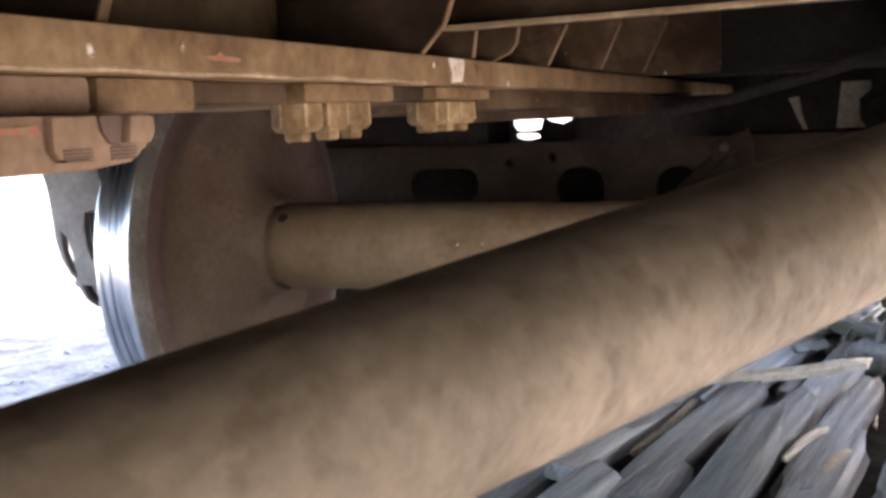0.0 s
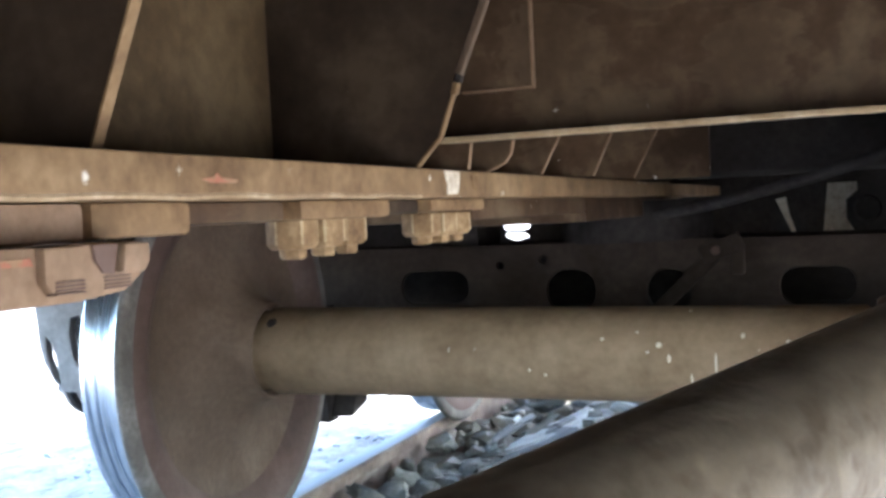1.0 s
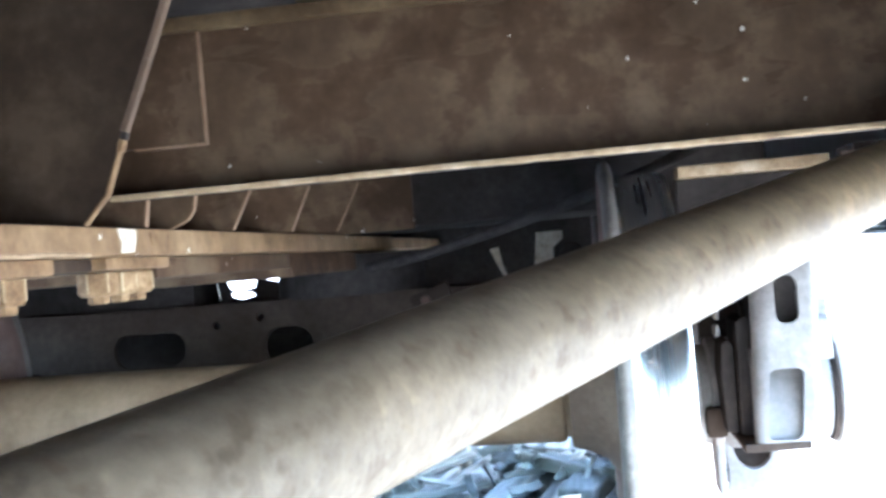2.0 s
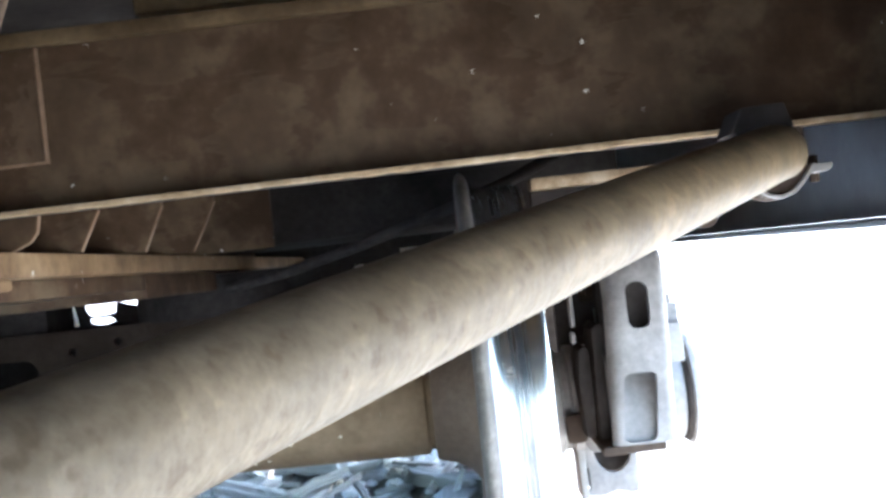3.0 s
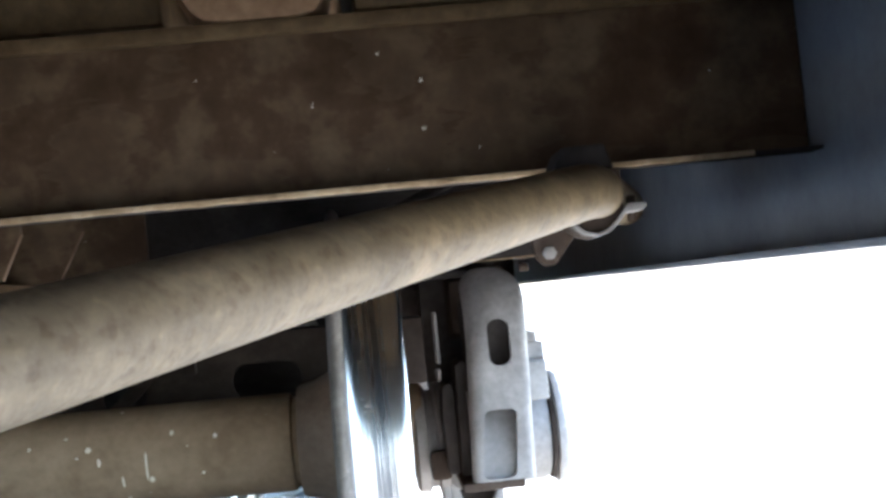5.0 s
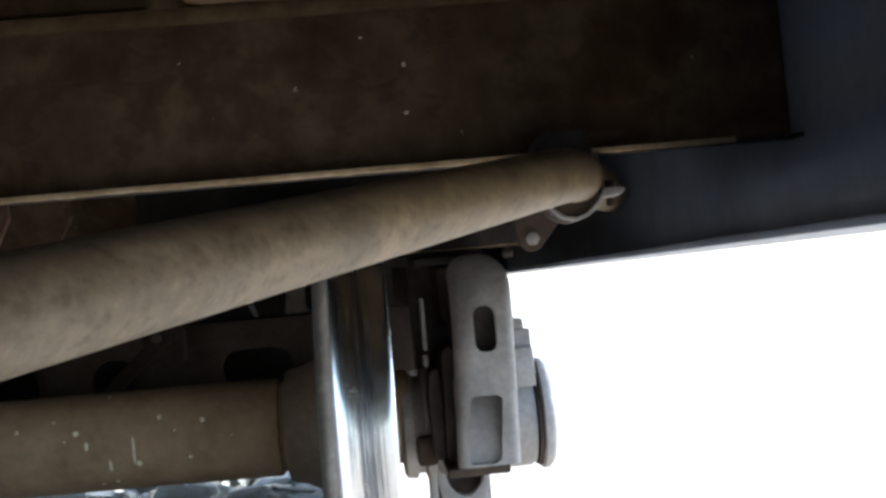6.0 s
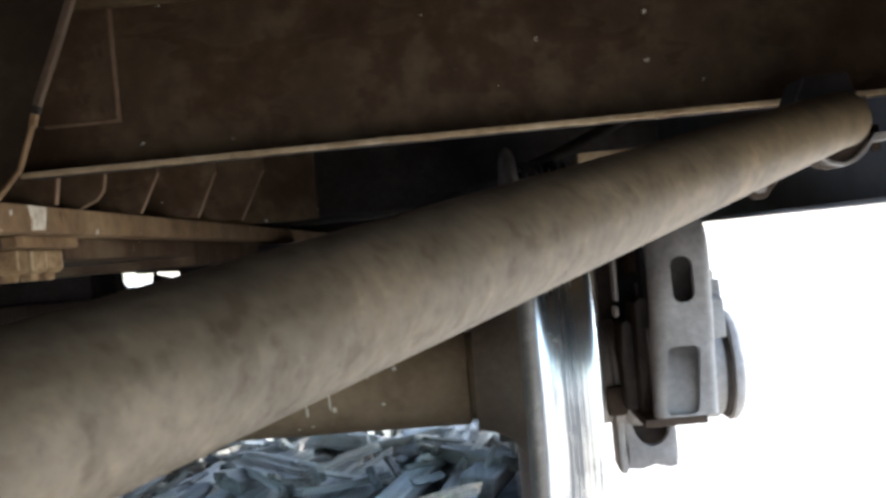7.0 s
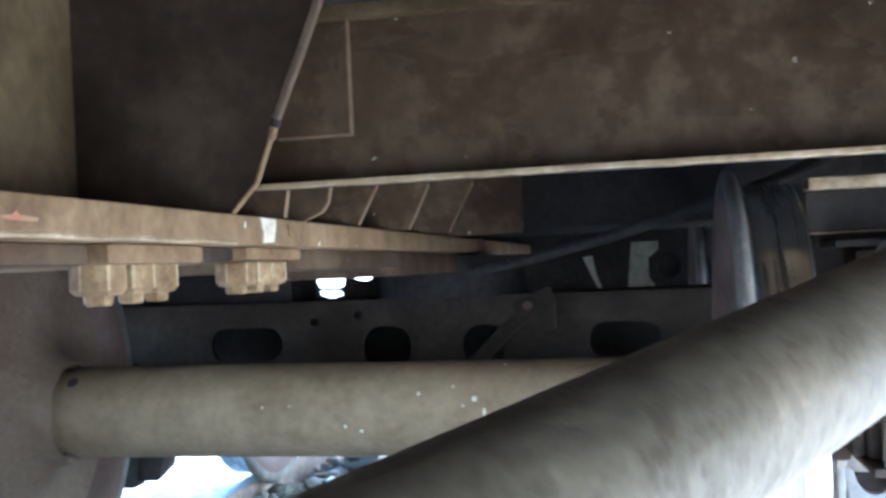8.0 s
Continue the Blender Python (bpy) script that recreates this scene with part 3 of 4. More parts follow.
def build_column(t, y, d):
    """Hollow cast column with a full round inner edge and crown, over a pocket; y is its outer face and d the way inwards."""
    foot, top = 0.361, 0.716
    L = lambda z: 0.898 + 0.05 * (z - foot)
    R = lambda z: 1.003 + 0.035 * (z - foot)

    def arc(r, w):
        """Depth of a quarter round of radius r at a distance w from its outer end."""
        return 0.0 if w >= r else r - math.sqrt(max(0.0, r * r - (r - w) ** 2))

    def dip(x, z):
        return arc(0.02 + 0.1 * max(0.0, z - 0.42), x - L(z) + 0.002) + arc(0.009, R(z) - x) + arc(0.13, top - z + 0.008)

    crown = [(0.963 + 0.05 * math.cos(radians(a)), 0.666 + 0.05 * math.sin(radians(a))) for a in range(0, 91, 15)]
    crown += [(0.945 - 0.033 * math.sin(radians(a)), 0.683 + 0.033 * math.cos(radians(a))) for a in range(0, 91, 18)]
    outline = [(L(foot), foot), (R(foot), foot), (R(0.5), 0.5), (R(0.6), 0.6)] + crown + [(L(0.6), 0.6)]
    slot = rounded(0.944, 0.981, 0.55, 0.627, 0.016)
    pocket = [(x + 0.1 * (z - 0.42), z) for x, z in rounded(0.921, 0.976, 0.365, 0.478, 0.012)]
    part("column_face", shell_face(outline, [slot, pocket], dip, y, d, 0.012), CAST, t, "round-edged column face with an open slot above a pocket", 60)
    # outer side, flaring into the frame behind
    ya, yb = sorted((y + d * 0.014, y + d * 0.19))
    part("column_side", plate([(R(z) + o, z) for z, o in ((0.5, -0.001), (0.54, -0.001), (0.6, -0.001))] + [(0.985, 0.6), (0.985, 0.5)], [], "y", ya + 0.02, yb, bevel=0.002), CAST, t)
    part("column_rim", plate([(R(z) - 0.0015, z) for z in (foot + 0.002, 0.43, 0.499)] + [(0.988, 0.499), (0.984, foot + 0.002)], [], "y", *sorted((y + d * 0.0125, y + d * 0.05)), bevel=0.002), CAST, t)
    yi, yo = y + d * 0.014, y + d * 0.13
    scoop = [(yi, 0.362), (yo, 0.362), (yo, 0.53)] + [(yo - d * 0.116 * math.sin(radians(a)), 0.53 - 0.158 * (1 - math.cos(radians(a)))) for a in range(12, 91, 12)]
    part("pocket_floor", plate(scoop, [], "x", 0.905, 0.9835), CAST, t, "sloping floor of the pocket")
    # dark pieces inside the hollow: the shade beside the wheel is in their colour
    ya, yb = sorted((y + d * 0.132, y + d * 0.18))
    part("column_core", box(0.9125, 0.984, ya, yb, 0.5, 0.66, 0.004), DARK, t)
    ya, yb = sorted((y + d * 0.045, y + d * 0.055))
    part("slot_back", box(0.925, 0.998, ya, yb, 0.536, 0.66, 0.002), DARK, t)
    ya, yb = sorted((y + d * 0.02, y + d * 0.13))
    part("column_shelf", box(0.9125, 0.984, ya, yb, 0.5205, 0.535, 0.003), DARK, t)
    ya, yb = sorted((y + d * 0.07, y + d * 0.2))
    part("column_cheek", plate([(0.886, 0.363), (0.905, 0.363), (0.913, 0.53), (0.913, 0.552), (0.902, 0.562), (0.89, 0.552)], [], "y", ya, yb, bevel=0.004), DARK, t, "inner cheek, darkened in place of shade")
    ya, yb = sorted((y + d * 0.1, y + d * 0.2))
    part("column_web", plate([(0.866, 0.363), (0.8855, 0.363), (0.8865, 0.51), (0.878, 0.523), (0.866, 0.515), (0.862, 0.46)], [], "y", ya, yb, bevel=0.005), DARK, t, "web beside the wheel, darkened in place of shade")
    # added wall and roof that close the hollow and keep it dark
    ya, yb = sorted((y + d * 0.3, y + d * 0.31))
    part("column_back", box(0.85, 0.995, ya, yb, 0.46, 0.735, 0.002), DARK, t, "dark wall added deep behind the column to deepen its shade")
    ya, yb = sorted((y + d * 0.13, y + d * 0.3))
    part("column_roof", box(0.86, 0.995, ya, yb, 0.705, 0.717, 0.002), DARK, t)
    ya, yb = sorted((y + d * 0.006, y + d * 0.28))
    part("column_foot", box(0.88, 0.985, ya, yb, 0.346, 0.3602, 0.004), BOLSTER, t, "sooty foot plate")
    # keeper lug hung under the foot plate
    ya, yb = sorted((y + d * 0.24, y + d * 0.258))
    moon = [(0.923 + 0.035 * math.cos(radians(a)), 0.318 + 0.046 * math.sin(radians(a))) for a in range(180, 361, 12)]
    lug = [(0.872, 0.3455), (0.872, 0.3), (0.877, 0.27), (0.875, 0.245), (0.868, 0.232), (0.9, 0.229), (0.925, 0.236), (0.95, 0.229), (0.966, 0.232), (0.966, 0.25), (0.963, 0.27), (0.967, 0.3), (0.972, 0.3455)]
    part("retainer_lug", plate(lug, [moon], "y", ya, yb, bevel=0.003), CAST, t, "grey-green lug with a half-round notch under the column")
    ya, yb = sorted((y + d * 0.22, y + d * 0.32))
    part("lug_cheek", box(0.857, 0.8705, ya, yb, 0.228, 0.3455, 0.003), CAST, t, "pale upright cheek of the lug")
    ya, yb = sorted((y + d * 0.26, y + d * 0.32))
    part("lug_cheek", box(0.963, 0.972, ya, yb, 0.24, 0.3455, 0.003), CAST, t)
    # dark back gives the notch its shade by colour
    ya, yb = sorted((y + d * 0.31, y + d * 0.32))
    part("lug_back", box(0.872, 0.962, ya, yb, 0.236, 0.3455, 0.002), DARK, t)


def build_side_frame(s):
    t = thing("side_frame", "cast steel bogie side frame, grey-brown, with oval cored holes", "side frame", (s * 0.955, 0.735, 0.43), group="bogie side frames")
    X = lambda a, b: (min(s * a, s * b), max(s * a, s * b))
    # end columns in front of and behind the axle boxes, pierced by a slot and a pocket
    for y0, y1, face in ((-0.28, -0.16, -1), (1.63, 1.75, 1)):
        if s > 0:
            build_column(t, y0 if face < 0 else y1, -face)
            continue
        # the far frame's column tapers to a round toe
        crown = [(0.963 + 0.05 * math.cos(radians(a)), 0.658 + 0.05 * math.sin(radians(a))) for a in range(0, 91, 15)]
        out = [(0.858, 0.47), (0.874, 0.41), (0.895, 0.398), (0.926, 0.399), (0.953, 0.42), (0.974, 0.454), (0.985, 0.495), (0.988, 0.536), (0.995, 0.6)] + crown + [(0.915, 0.708), (0.875, 0.69), (0.858, 0.6)]
        eye = [(0.91, 0.517), (0.904, 0.472), (0.893, 0.446), (0.88, 0.45), (0.874, 0.495), (0.875, 0.542), (0.885, 0.553), (0.905, 0.547)]
        slit = [(0.969, 0.512), (0.953, 0.495), (0.943, 0.455), (0.937, 0.416), (0.953, 0.43), (0.966, 0.468)]
        yf = y0 if face < 0 else y1 - 0.02
        turned = lambda loop: [(s * u, v) for u, v in loop]
        part("column_face", plate(turned(out), [turned(eye), turned(slit)], "y", yf, yf + 0.02, bevel=0.004), CAST, t, "grey column face tapering to a round toe")
        ya, yb = (y0 + 0.0205, y1) if face < 0 else (y0, y1 - 0.0205)
        back = yb - 0.014 if face < 0 else ya
        # dark back added to close the holes to daylight and shade them
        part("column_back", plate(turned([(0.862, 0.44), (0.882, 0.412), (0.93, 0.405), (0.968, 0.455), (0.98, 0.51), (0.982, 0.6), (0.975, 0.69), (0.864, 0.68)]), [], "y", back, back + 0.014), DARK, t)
        part("column_shelf", box(*X(0.9, 0.972), ya, yb - 0.015, 0.545, 0.56, 0.002), CAST, t)
    # top and bottom members seen along the side
    top = [(-0.085, 0.6), (-0.085, 0.7), (0.1, 0.715), (0.45, 0.735), (1.02, 0.735), (1.37, 0.715), (1.555, 0.7), (1.555, 0.6), (1.4, 0.58), (1.05, 0.64), (0.42, 0.64), (0.07, 0.58)]
    # chord takes the darker casting in place of the shade on its inner side
    part("top_chord", plate(top, [], "x", *X(0.9, 0.985), bevel=0.012), BOLSTER, t)
    bot = [(0.14, 0.58), (0.2, 0.5), (0.45, 0.25), (1.02, 0.25), (1.27, 0.5), (1.33, 0.58), (1.21, 0.58), (0.98, 0.33), (0.49, 0.33), (0.26, 0.58)]
    part("bottom_chord", plate(bot, [], "x", *X(0.905, 1.005), bevel=0.01), BOLSTER, t)
    for yy in (0.44, 0.98):
        part("bolster_guide", box(*X(0.9, 1.01), yy, yy + 0.05, 0.33, 0.64, 0.006), BOLSTER, t)
    # bearing adapters and inner ribs
    for yy in (0.0, 1.47):
        part("adapter", plate([(yy - 0.12, 0.47), (yy - 0.115, 0.54), (yy - 0.1, 0.545), (yy - 0.1, 0.575), (yy + 0.1, 0.575), (yy + 0.1, 0.545), (yy + 0.115, 0.54), (yy + 0.12, 0.47), (yy + 0.094, 0.47), (yy + 0.06, 0.51), (yy, 0.512), (yy - 0.06, 0.51), (yy - 0.094, 0.47)], [], "x", *X(0.925, 1.062), bevel=0.004), CAST, t, "grey-brown bearing adapter")
        part("adapter_horn", box(*X(1.03, 1.05), yy - 0.105, yy + 0.105, 0.5755, 0.594, 0.004), CAST, t)
        sg = -1 if yy < 0.5 else 1
        ya, yb = sorted((yy + sg * 0.1, yy + sg * 0.125))
        # keeper darkened to keep the gap beside the wheel in shade
        part("keeper_plate", box(*X(0.836, 0.874), ya, yb, 0.345, 0.4, 0.011), BOLSTER, t)
        ya, yb = sorted((yy + sg * 0.12, yy + sg * 0.16))
        part("wear_strip", box(*X(0.8625, 0.869), ya, yb, 0.555, 0.647, 0.003), CAST, t, "pale upright strip beside the wheel")
        part("wear_strip_end", box(*X(0.86, 0.868), ya, yb, 0.526, 0.545, 0.003), CAST, t)
    return t


build_side_frame(1)
build_side_frame(-1)


def oval(cx, cz, w, h, n=10):
    return rounded(cx - w / 2, cx + w / 2, cz - h / 2, cz + h / 2, min(w, h) * 0.46, n)


def build_bolster():
    t = thing("bogie_bolster", "dark cast steel bogie bolster with a row of oval holes", "bolster", (0, 0.74, 0.5))
    holes = [oval(-0.458, 0.528, 0.186, 0.086), oval(-0.095, 0.512, 0.124, 0.104), oval(0.147, 0.507, 0.106, 0.104), oval(0.488, 0.512, 0.167, 0.086),
             oval(-0.277, 0.579, 0.02, 0.02, 4), oval(-0.164, 0.592, 0.02, 0.02, 4)]
    out = [(-0.88, 0.47), (-0.7, 0.43), (0.7, 0.43), (0.88, 0.47), (0.88, 0.625), (-0.55, 0.634), (-0.88, 0.64)]
    part("front_wall", plate(out, holes, "y", 0.6, 0.62, bevel=0.004), BOLSTER, t, "pierced sooty front wall")
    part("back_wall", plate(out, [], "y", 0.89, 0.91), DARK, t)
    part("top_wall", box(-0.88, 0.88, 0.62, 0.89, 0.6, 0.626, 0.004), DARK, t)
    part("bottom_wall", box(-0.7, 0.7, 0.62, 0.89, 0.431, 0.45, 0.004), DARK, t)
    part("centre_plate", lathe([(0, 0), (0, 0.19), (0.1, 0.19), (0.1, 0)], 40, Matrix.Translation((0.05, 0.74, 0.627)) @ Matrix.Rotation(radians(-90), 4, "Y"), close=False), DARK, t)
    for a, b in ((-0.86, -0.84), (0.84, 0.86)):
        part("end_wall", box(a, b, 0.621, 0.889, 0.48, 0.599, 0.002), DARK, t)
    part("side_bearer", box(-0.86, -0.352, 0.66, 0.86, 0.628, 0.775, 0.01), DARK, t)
    return t


build_bolster()


def build_brake_beam():
    t = thing("brake_beam", "sooty brake beam with a shoe behind each wheel", "brake beam", (0, 0.52, 0.36))
    part("beam", rod((-0.72, 0.53, 0.36), (0.72, 0.53, 0.36), 0.03), DARK, t)
    for s in (-1, 1):
        sh = [(0.44 + 0.0, 0.2), (0.5, 0.2), (0.52, 0.33), (0.5, 0.5), (0.43, 0.5), (0.415, 0.4), (0.42, 0.3)]
        part("brake_shoe", plate(sh, [], "x", min(s * 0.7, s * 0.8), max(s * 0.7, s * 0.8), bevel=0.006), DARK, t, "curved sooty brake shoe")
        part("shoe_head", plate([(0.45, 0.215), (0.55, 0.24), (0.56, 0.34), (0.53, 0.44), (0.5, 0.44), (0.49, 0.3)], [], "x", min(s * 0.64, s * 0.7), max(s * 0.64, s * 0.7), bevel=0.006), DARK, t)
    lm, ln = along((0.1, 0.55, 0.44), (0.272, 0.55, 0.6))
    part("lever", box(0, ln, -0.006, 0.006, -0.016, 0.016, 0.004, m=lm), BOLSTER, t, "slanting flat sooty lever")
    for dy in (-0.016, 0.016):
        cm, cn = along((0.235, 0.55 + dy, 0.59), (0.325, 0.55 + dy, 0.625))
        part("clevis", box(0, cn, -0.005, 0.005, -0.022, 0.022, 0.006, m=cm), BOLSTER, t, "sooty clevis cheek")
    part("clevis_pin", rod((0.268, 0.515, 0.603), (0.268, 0.585, 0.603), 0.011), RIM, t)
    part("pull_link", box(0.3, 0.33, 0.535, 0.565, 0.545, 0.618, 0.006), BOLSTER, t)
    return t


build_brake_beam()

# ---- wagon underframe ----
END_Y, FAR_Y = -13.0, 3.1
wagon = thing("freight_wagon", "freight wagon underframe of dusty brown steel seen from below", "wagon", (0, 0, 1.12))


def sill():
    part("sill_web", box(-0.048, -0.036, END_Y, FAR_Y, 0.768, 1.12, 0.002), SILL, wagon)
    part("sill_web", box(-0.222, -0.21, END_Y, FAR_Y, 0.768, 1.12, 0.002), WEB, wagon)
    f = part("sill_flange", box(-0.39, 0.138, END_Y, 1.89, 0.736, 0.768, 0.004), DUSTY, wagon, "dusty tan bottom flange of the centre sill")
    part("paint_mark", plate([(-0.925, 0.767), (-0.872, 0.766), (-0.876, 0.752), (-0.882, 0.74), (-0.918, 0.739), (-0.915, 0.75)], [], "x", 0.1382, 0.1395), PAINT, f, "pale paint mark")
    part("paint_mark", plate([(-0.83, 0.762), (-0.805, 0.761), (-0.808, 0.745), (-0.826, 0.748)], [], "x", 0.1382, 0.1392), DUSTY, f)
    part("chalk_mark", plate([(-1.424, 0.7505), (-1.408, 0.752), (-1.403, 0.755), (-1.398, 0.7518), (-1.374, 0.7505), (-1.377, 0.748), (-1.41, 0.748)], [], "x", 0.1382, 0.139), RED, f, "faded red mark")
    part("weld_seam", sweep([(0.1368, -2.3 + 0.045 * k, 0.7385 + 0.0008 * math.sin(k * 1.9)) for k in range(30)], 0.0024, 6), EDGE, f, "chipped pale lower edge")
    for y0, y1, z0 in ((-0.718, -0.05, 0.708), (-0.048, 1.2, 0.69)):
        part("filler_plate", box(-0.19, 0.1, y0, y1, z0, 0.7357, 0.004), WEB, wagon, "dark brown filler plate under the centre sill")
    # pads under the flange
    for y0, y1, x, z0, m in ((-2.3, -1.615, 0.112, 0.713, WEB), (-1.615, -1.527, 0.12, 0.711, RUST), (-1.527, -1.411, 0.122, 0.712, DUSTY), (-1.411, -1.244, 0.108, 0.718, WEB), (-1.244, -1.042, 0.122, 0.718, DUSTY), (-1.042, -0.92, 0.106, 0.72, GUSSET), (-0.92, -0.722, 0.12, 0.721, DUSTY)):
        part("carrier_pad", box(x - 0.2, x, y0 + 0.002, y1 - 0.002, z0, 0.7358, 0.005), m, f)
    for y, x, r, turn in ((-1.207, 0.093, 0.0242, 10), (-1.1485, 0.094, 0.0235, 27), (-1.096, 0.094, 0.0235, 33), (-0.886, 0.093, 0.0235, 5), (-0.831, 0.094, 0.024, 24), (-0.777, 0.094, 0.024, 36)):
        bm = lathe([(0, 0), (0, r - 0.002), (0.002, r), (0.022, r), (0.027, r - 0.005), (0.0275, 0.0125), (0.034, 0.012), (0.036, 0.01), (0.036, 0)], 6,
                   Matrix.Translation((x, y, 0.7195)) @ Matrix.Rotation(radians(90), 4, "Y") @ Matrix.Rotation(radians(turn), 4, "X"), close=False)
        bmesh.ops.remove_doubles(bm, verts=bm.verts, dist=1e-5)
        sides = [e for e in bm.edges if len(e.link_faces) == 2 and 0.4 < e.calc_face_angle(0) and e.calc_length() > 0.009 and abs(e.verts[0].co.z - e.verts[1].co.z) > 0.009]
        worn = bmesh.ops.bevel(bm, geom=sides, offset=0.0016, segments=1, affect="EDGES")["faces"]
        for face in worn:
            face.material_index = 1
        nut = part("hex_nut", bm, NUT, f, "rusty hexagon nut with pale worn edges", 20)
        nut.data.materials.append(NUTEDGE)
    # bracket with slotted foot
    br = part("slotted_bracket", plate([(-2.3, 0.68), (-1.57, 0.677), (-1.53, 0.68), (-1.513, 0.689), (-1.509, 0.698), (-1.511, 0.7105), (-2.3, 0.7105)], [], "x", 0.1, 0.148, bevel=0.005), RUST, f, "red-brown bracket with louvre slots")
    part("rib", plate([(-1.609, 0.7095), (-1.609, 0.69), (-1.604, 0.684), (-1.577, 0.684), (-1.575, 0.7095)], [], "x", 0.147, 0.1545, bevel=0.002), RUST, br, "brown lug cast on the bracket")
    # dark plate laid on the bracket, its colour giving the shade of a hollow
    part("rib", plate([(-1.562, 0.7095), (-1.56, 0.7), (-1.553, 0.6925), (-1.543, 0.691), (-1.538, 0.7095)], [], "x", 0.1475, 0.1505, bevel=0.001), RIM, br, "dark plate painted to look like a curved recess")
    part("boss", plate([(-1.5375, 0.7095), (-1.541, 0.692), (-1.532, 0.6915), (-1.518, 0.6915), (-1.513, 0.698), (-1.513, 0.7095)], [], "x", 0.147, 0.1555, bevel=0.0025), RUST, br)
    # slots are dark strips laid on the surface, their depth only in the colour
    for ya, out in ((-1.602, 0.1555), (-1.551, 0.1492)):
        for k in range(4):
            part("slot", box(0.1475, out, ya, ya + 0.025, 0.6828 + k * 0.0022, 0.6838 + k * 0.0022, 0), RIM, br)
    part("chalk_mark", plate([(-1.72, 0.7005), (-1.612, 0.7), (-1.614, 0.7045), (-1.66, 0.7035), (-1.72, 0.7055)], [], "x", 0.1482, 0.149), RED, br, "faded red mark")


sill()


def gussets():
    # upright plates across the sill, their outer edges worn bright
    for y, pts in ((-1.5, [(0.103, 0.769), (0.141, 0.863), (0.238, 1.11)]), (-1.0, [(0.134, 0.769), (0.161, 0.798), (0.178, 0.842), (0.184, 0.863), (0.216, 0.936), (0.288, 1.11)])):
        # plate face takes the shade-toned paint, darker than the web beside it
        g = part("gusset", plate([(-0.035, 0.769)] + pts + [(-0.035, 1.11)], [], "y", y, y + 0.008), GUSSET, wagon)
        for k, ((xa, za), (xb, zb)) in enumerate(zip(pts, pts[1:])):
            m, n = along((xa + 0.002, y + 0.004, za), (xb + 0.002, y + 0.004, zb))
            if y < -1.2 or k < 2:
                part("worn_edge", box(0, n, -0.0055, 0.0055, -0.0012, 0.0012, 0.0005, m=m), DUSTY, g)
            elif k > 2:
                part("worn_edge", box(0, n, -0.0055, 0.0055, -0.0045, 0.003, 0.001, m=m), WHEEL, g, "dull rolled edge of the gusset")
            else:
                # torn spot where the rolled edge begins
                part("worn_edge", box(0, n * 0.6, -0.0055, 0.0055, -0.0035, 0.0025, 0.001, m=m), DUSTY, g)
                part("torn_notch", box(n * 0.62, n * 0.98, -0.005, 0.003, -0.006, 0.001, 0.001, m=m), DARK, g, "dark torn notch in the edge")
    for y, x0, x1, z1, bow in ((-0.855, 0.142, 0.147, 0.8, 0), (-0.74, 0.128, 0.165, 0.81, 1), (-0.53, 0.144, 0.174, 0.825, 0), (-0.26, 0.161, 0.197, 0.843, 0), (0.0, 0.182, 0.231, 0.86, 0)):
        pts = [(x0, 0.769)] + ([(x0 + 0.024, 0.779), (x0 + 0.033, 0.79)] if bow else []) + [(x1, z1)]
        g = part("rib_plate", plate([(-0.035, 0.769)] + pts + [(x1, z1 + 0.03), (-0.035, z1 + 0.03)], [], "y", y, y + 0.008), WEB, wagon)
        for (xa, za), (xb, zb) in zip(pts, pts[1:]):
            m, n = along((xa + 0.001, y + 0.004, za), (xb + 0.001, y + 0.004, zb))
            part("worn_edge", box(0, n, -0.005, 0.005, -0.001, 0.001, 0.0003, m=m), RUST, g)
    part("end_plate", box(-0.035, 0.29, 0.3, 0.312, 0.769, 1.1, 0.003), WEB, wagon)


gussets()


def cross_beam():
    part("beam_web", box(-0.034, 1.28, -0.875, -0.865, 0.803, 0.985, 0.002), WEB, wagon, "stained dark brown web of the cross beam")
    # flange coloured near black so its underside looks shaded
    fl = part("beam_flange", box(0.13, 1.28, -0.913, -0.8755, 0.7985, 0.8025, 0.001), DARK, wagon)
    # slightly wavy worn lip of the lower flange
    bm = bmesh.new()
    n = 160
    rows = []
    for i in range(n + 1):
        # lip stops at 1.2, short of the flange, to imitate its light fading
        x = 0.13 + (1.2 - 0.13) * i / n
        d = 0.0011 * noise.noise(Vector((x * 40, 0, 0))) + 0.0011 * noise.noise(Vector((x * 9, 5, 0)))
        rows.append([bm.verts.new((x, yy, zz)) for yy, zz in ((-0.9145, 0.7975 + d), (-0.9155, 0.799), (-0.915, 0.8035 + d * 0.4), (-0.9133, 0.8038), (-0.9133, 0.797 + d))])
    for a, b in zip(rows, rows[1:]):
        for k in range(5):
            bm.faces.new((a[k], a[(k + 1) % 5], b[(k + 1) % 5], b[k]))
    bm.faces.new(rows[0])
    bm.faces.new(rows[-1][::-1])
    part("flange_lip", bm, EDGE, fl, "worn pale edge of the flange")
    part("beam_top_flange", box(-0.034, 1.28, -0.886, -0.8, 0.985, 1.003, 0.005), SILL, wagon)
    lap = part("lap_plate", box(0.12, 0.234, -0.883, -0.8752, 0.857, 0.984, 0.0015), WEB, wagon)
    part("weld", box(0.15, 0.2365, -0.885, -0.8752, 0.8545, 0.857, 0.0008), RUST, lap)
    part("weld", box(0.234, 0.2365, -0.885, -0.8752, 0.857, 0.984, 0.0008), RUST, lap)


cross_beam()


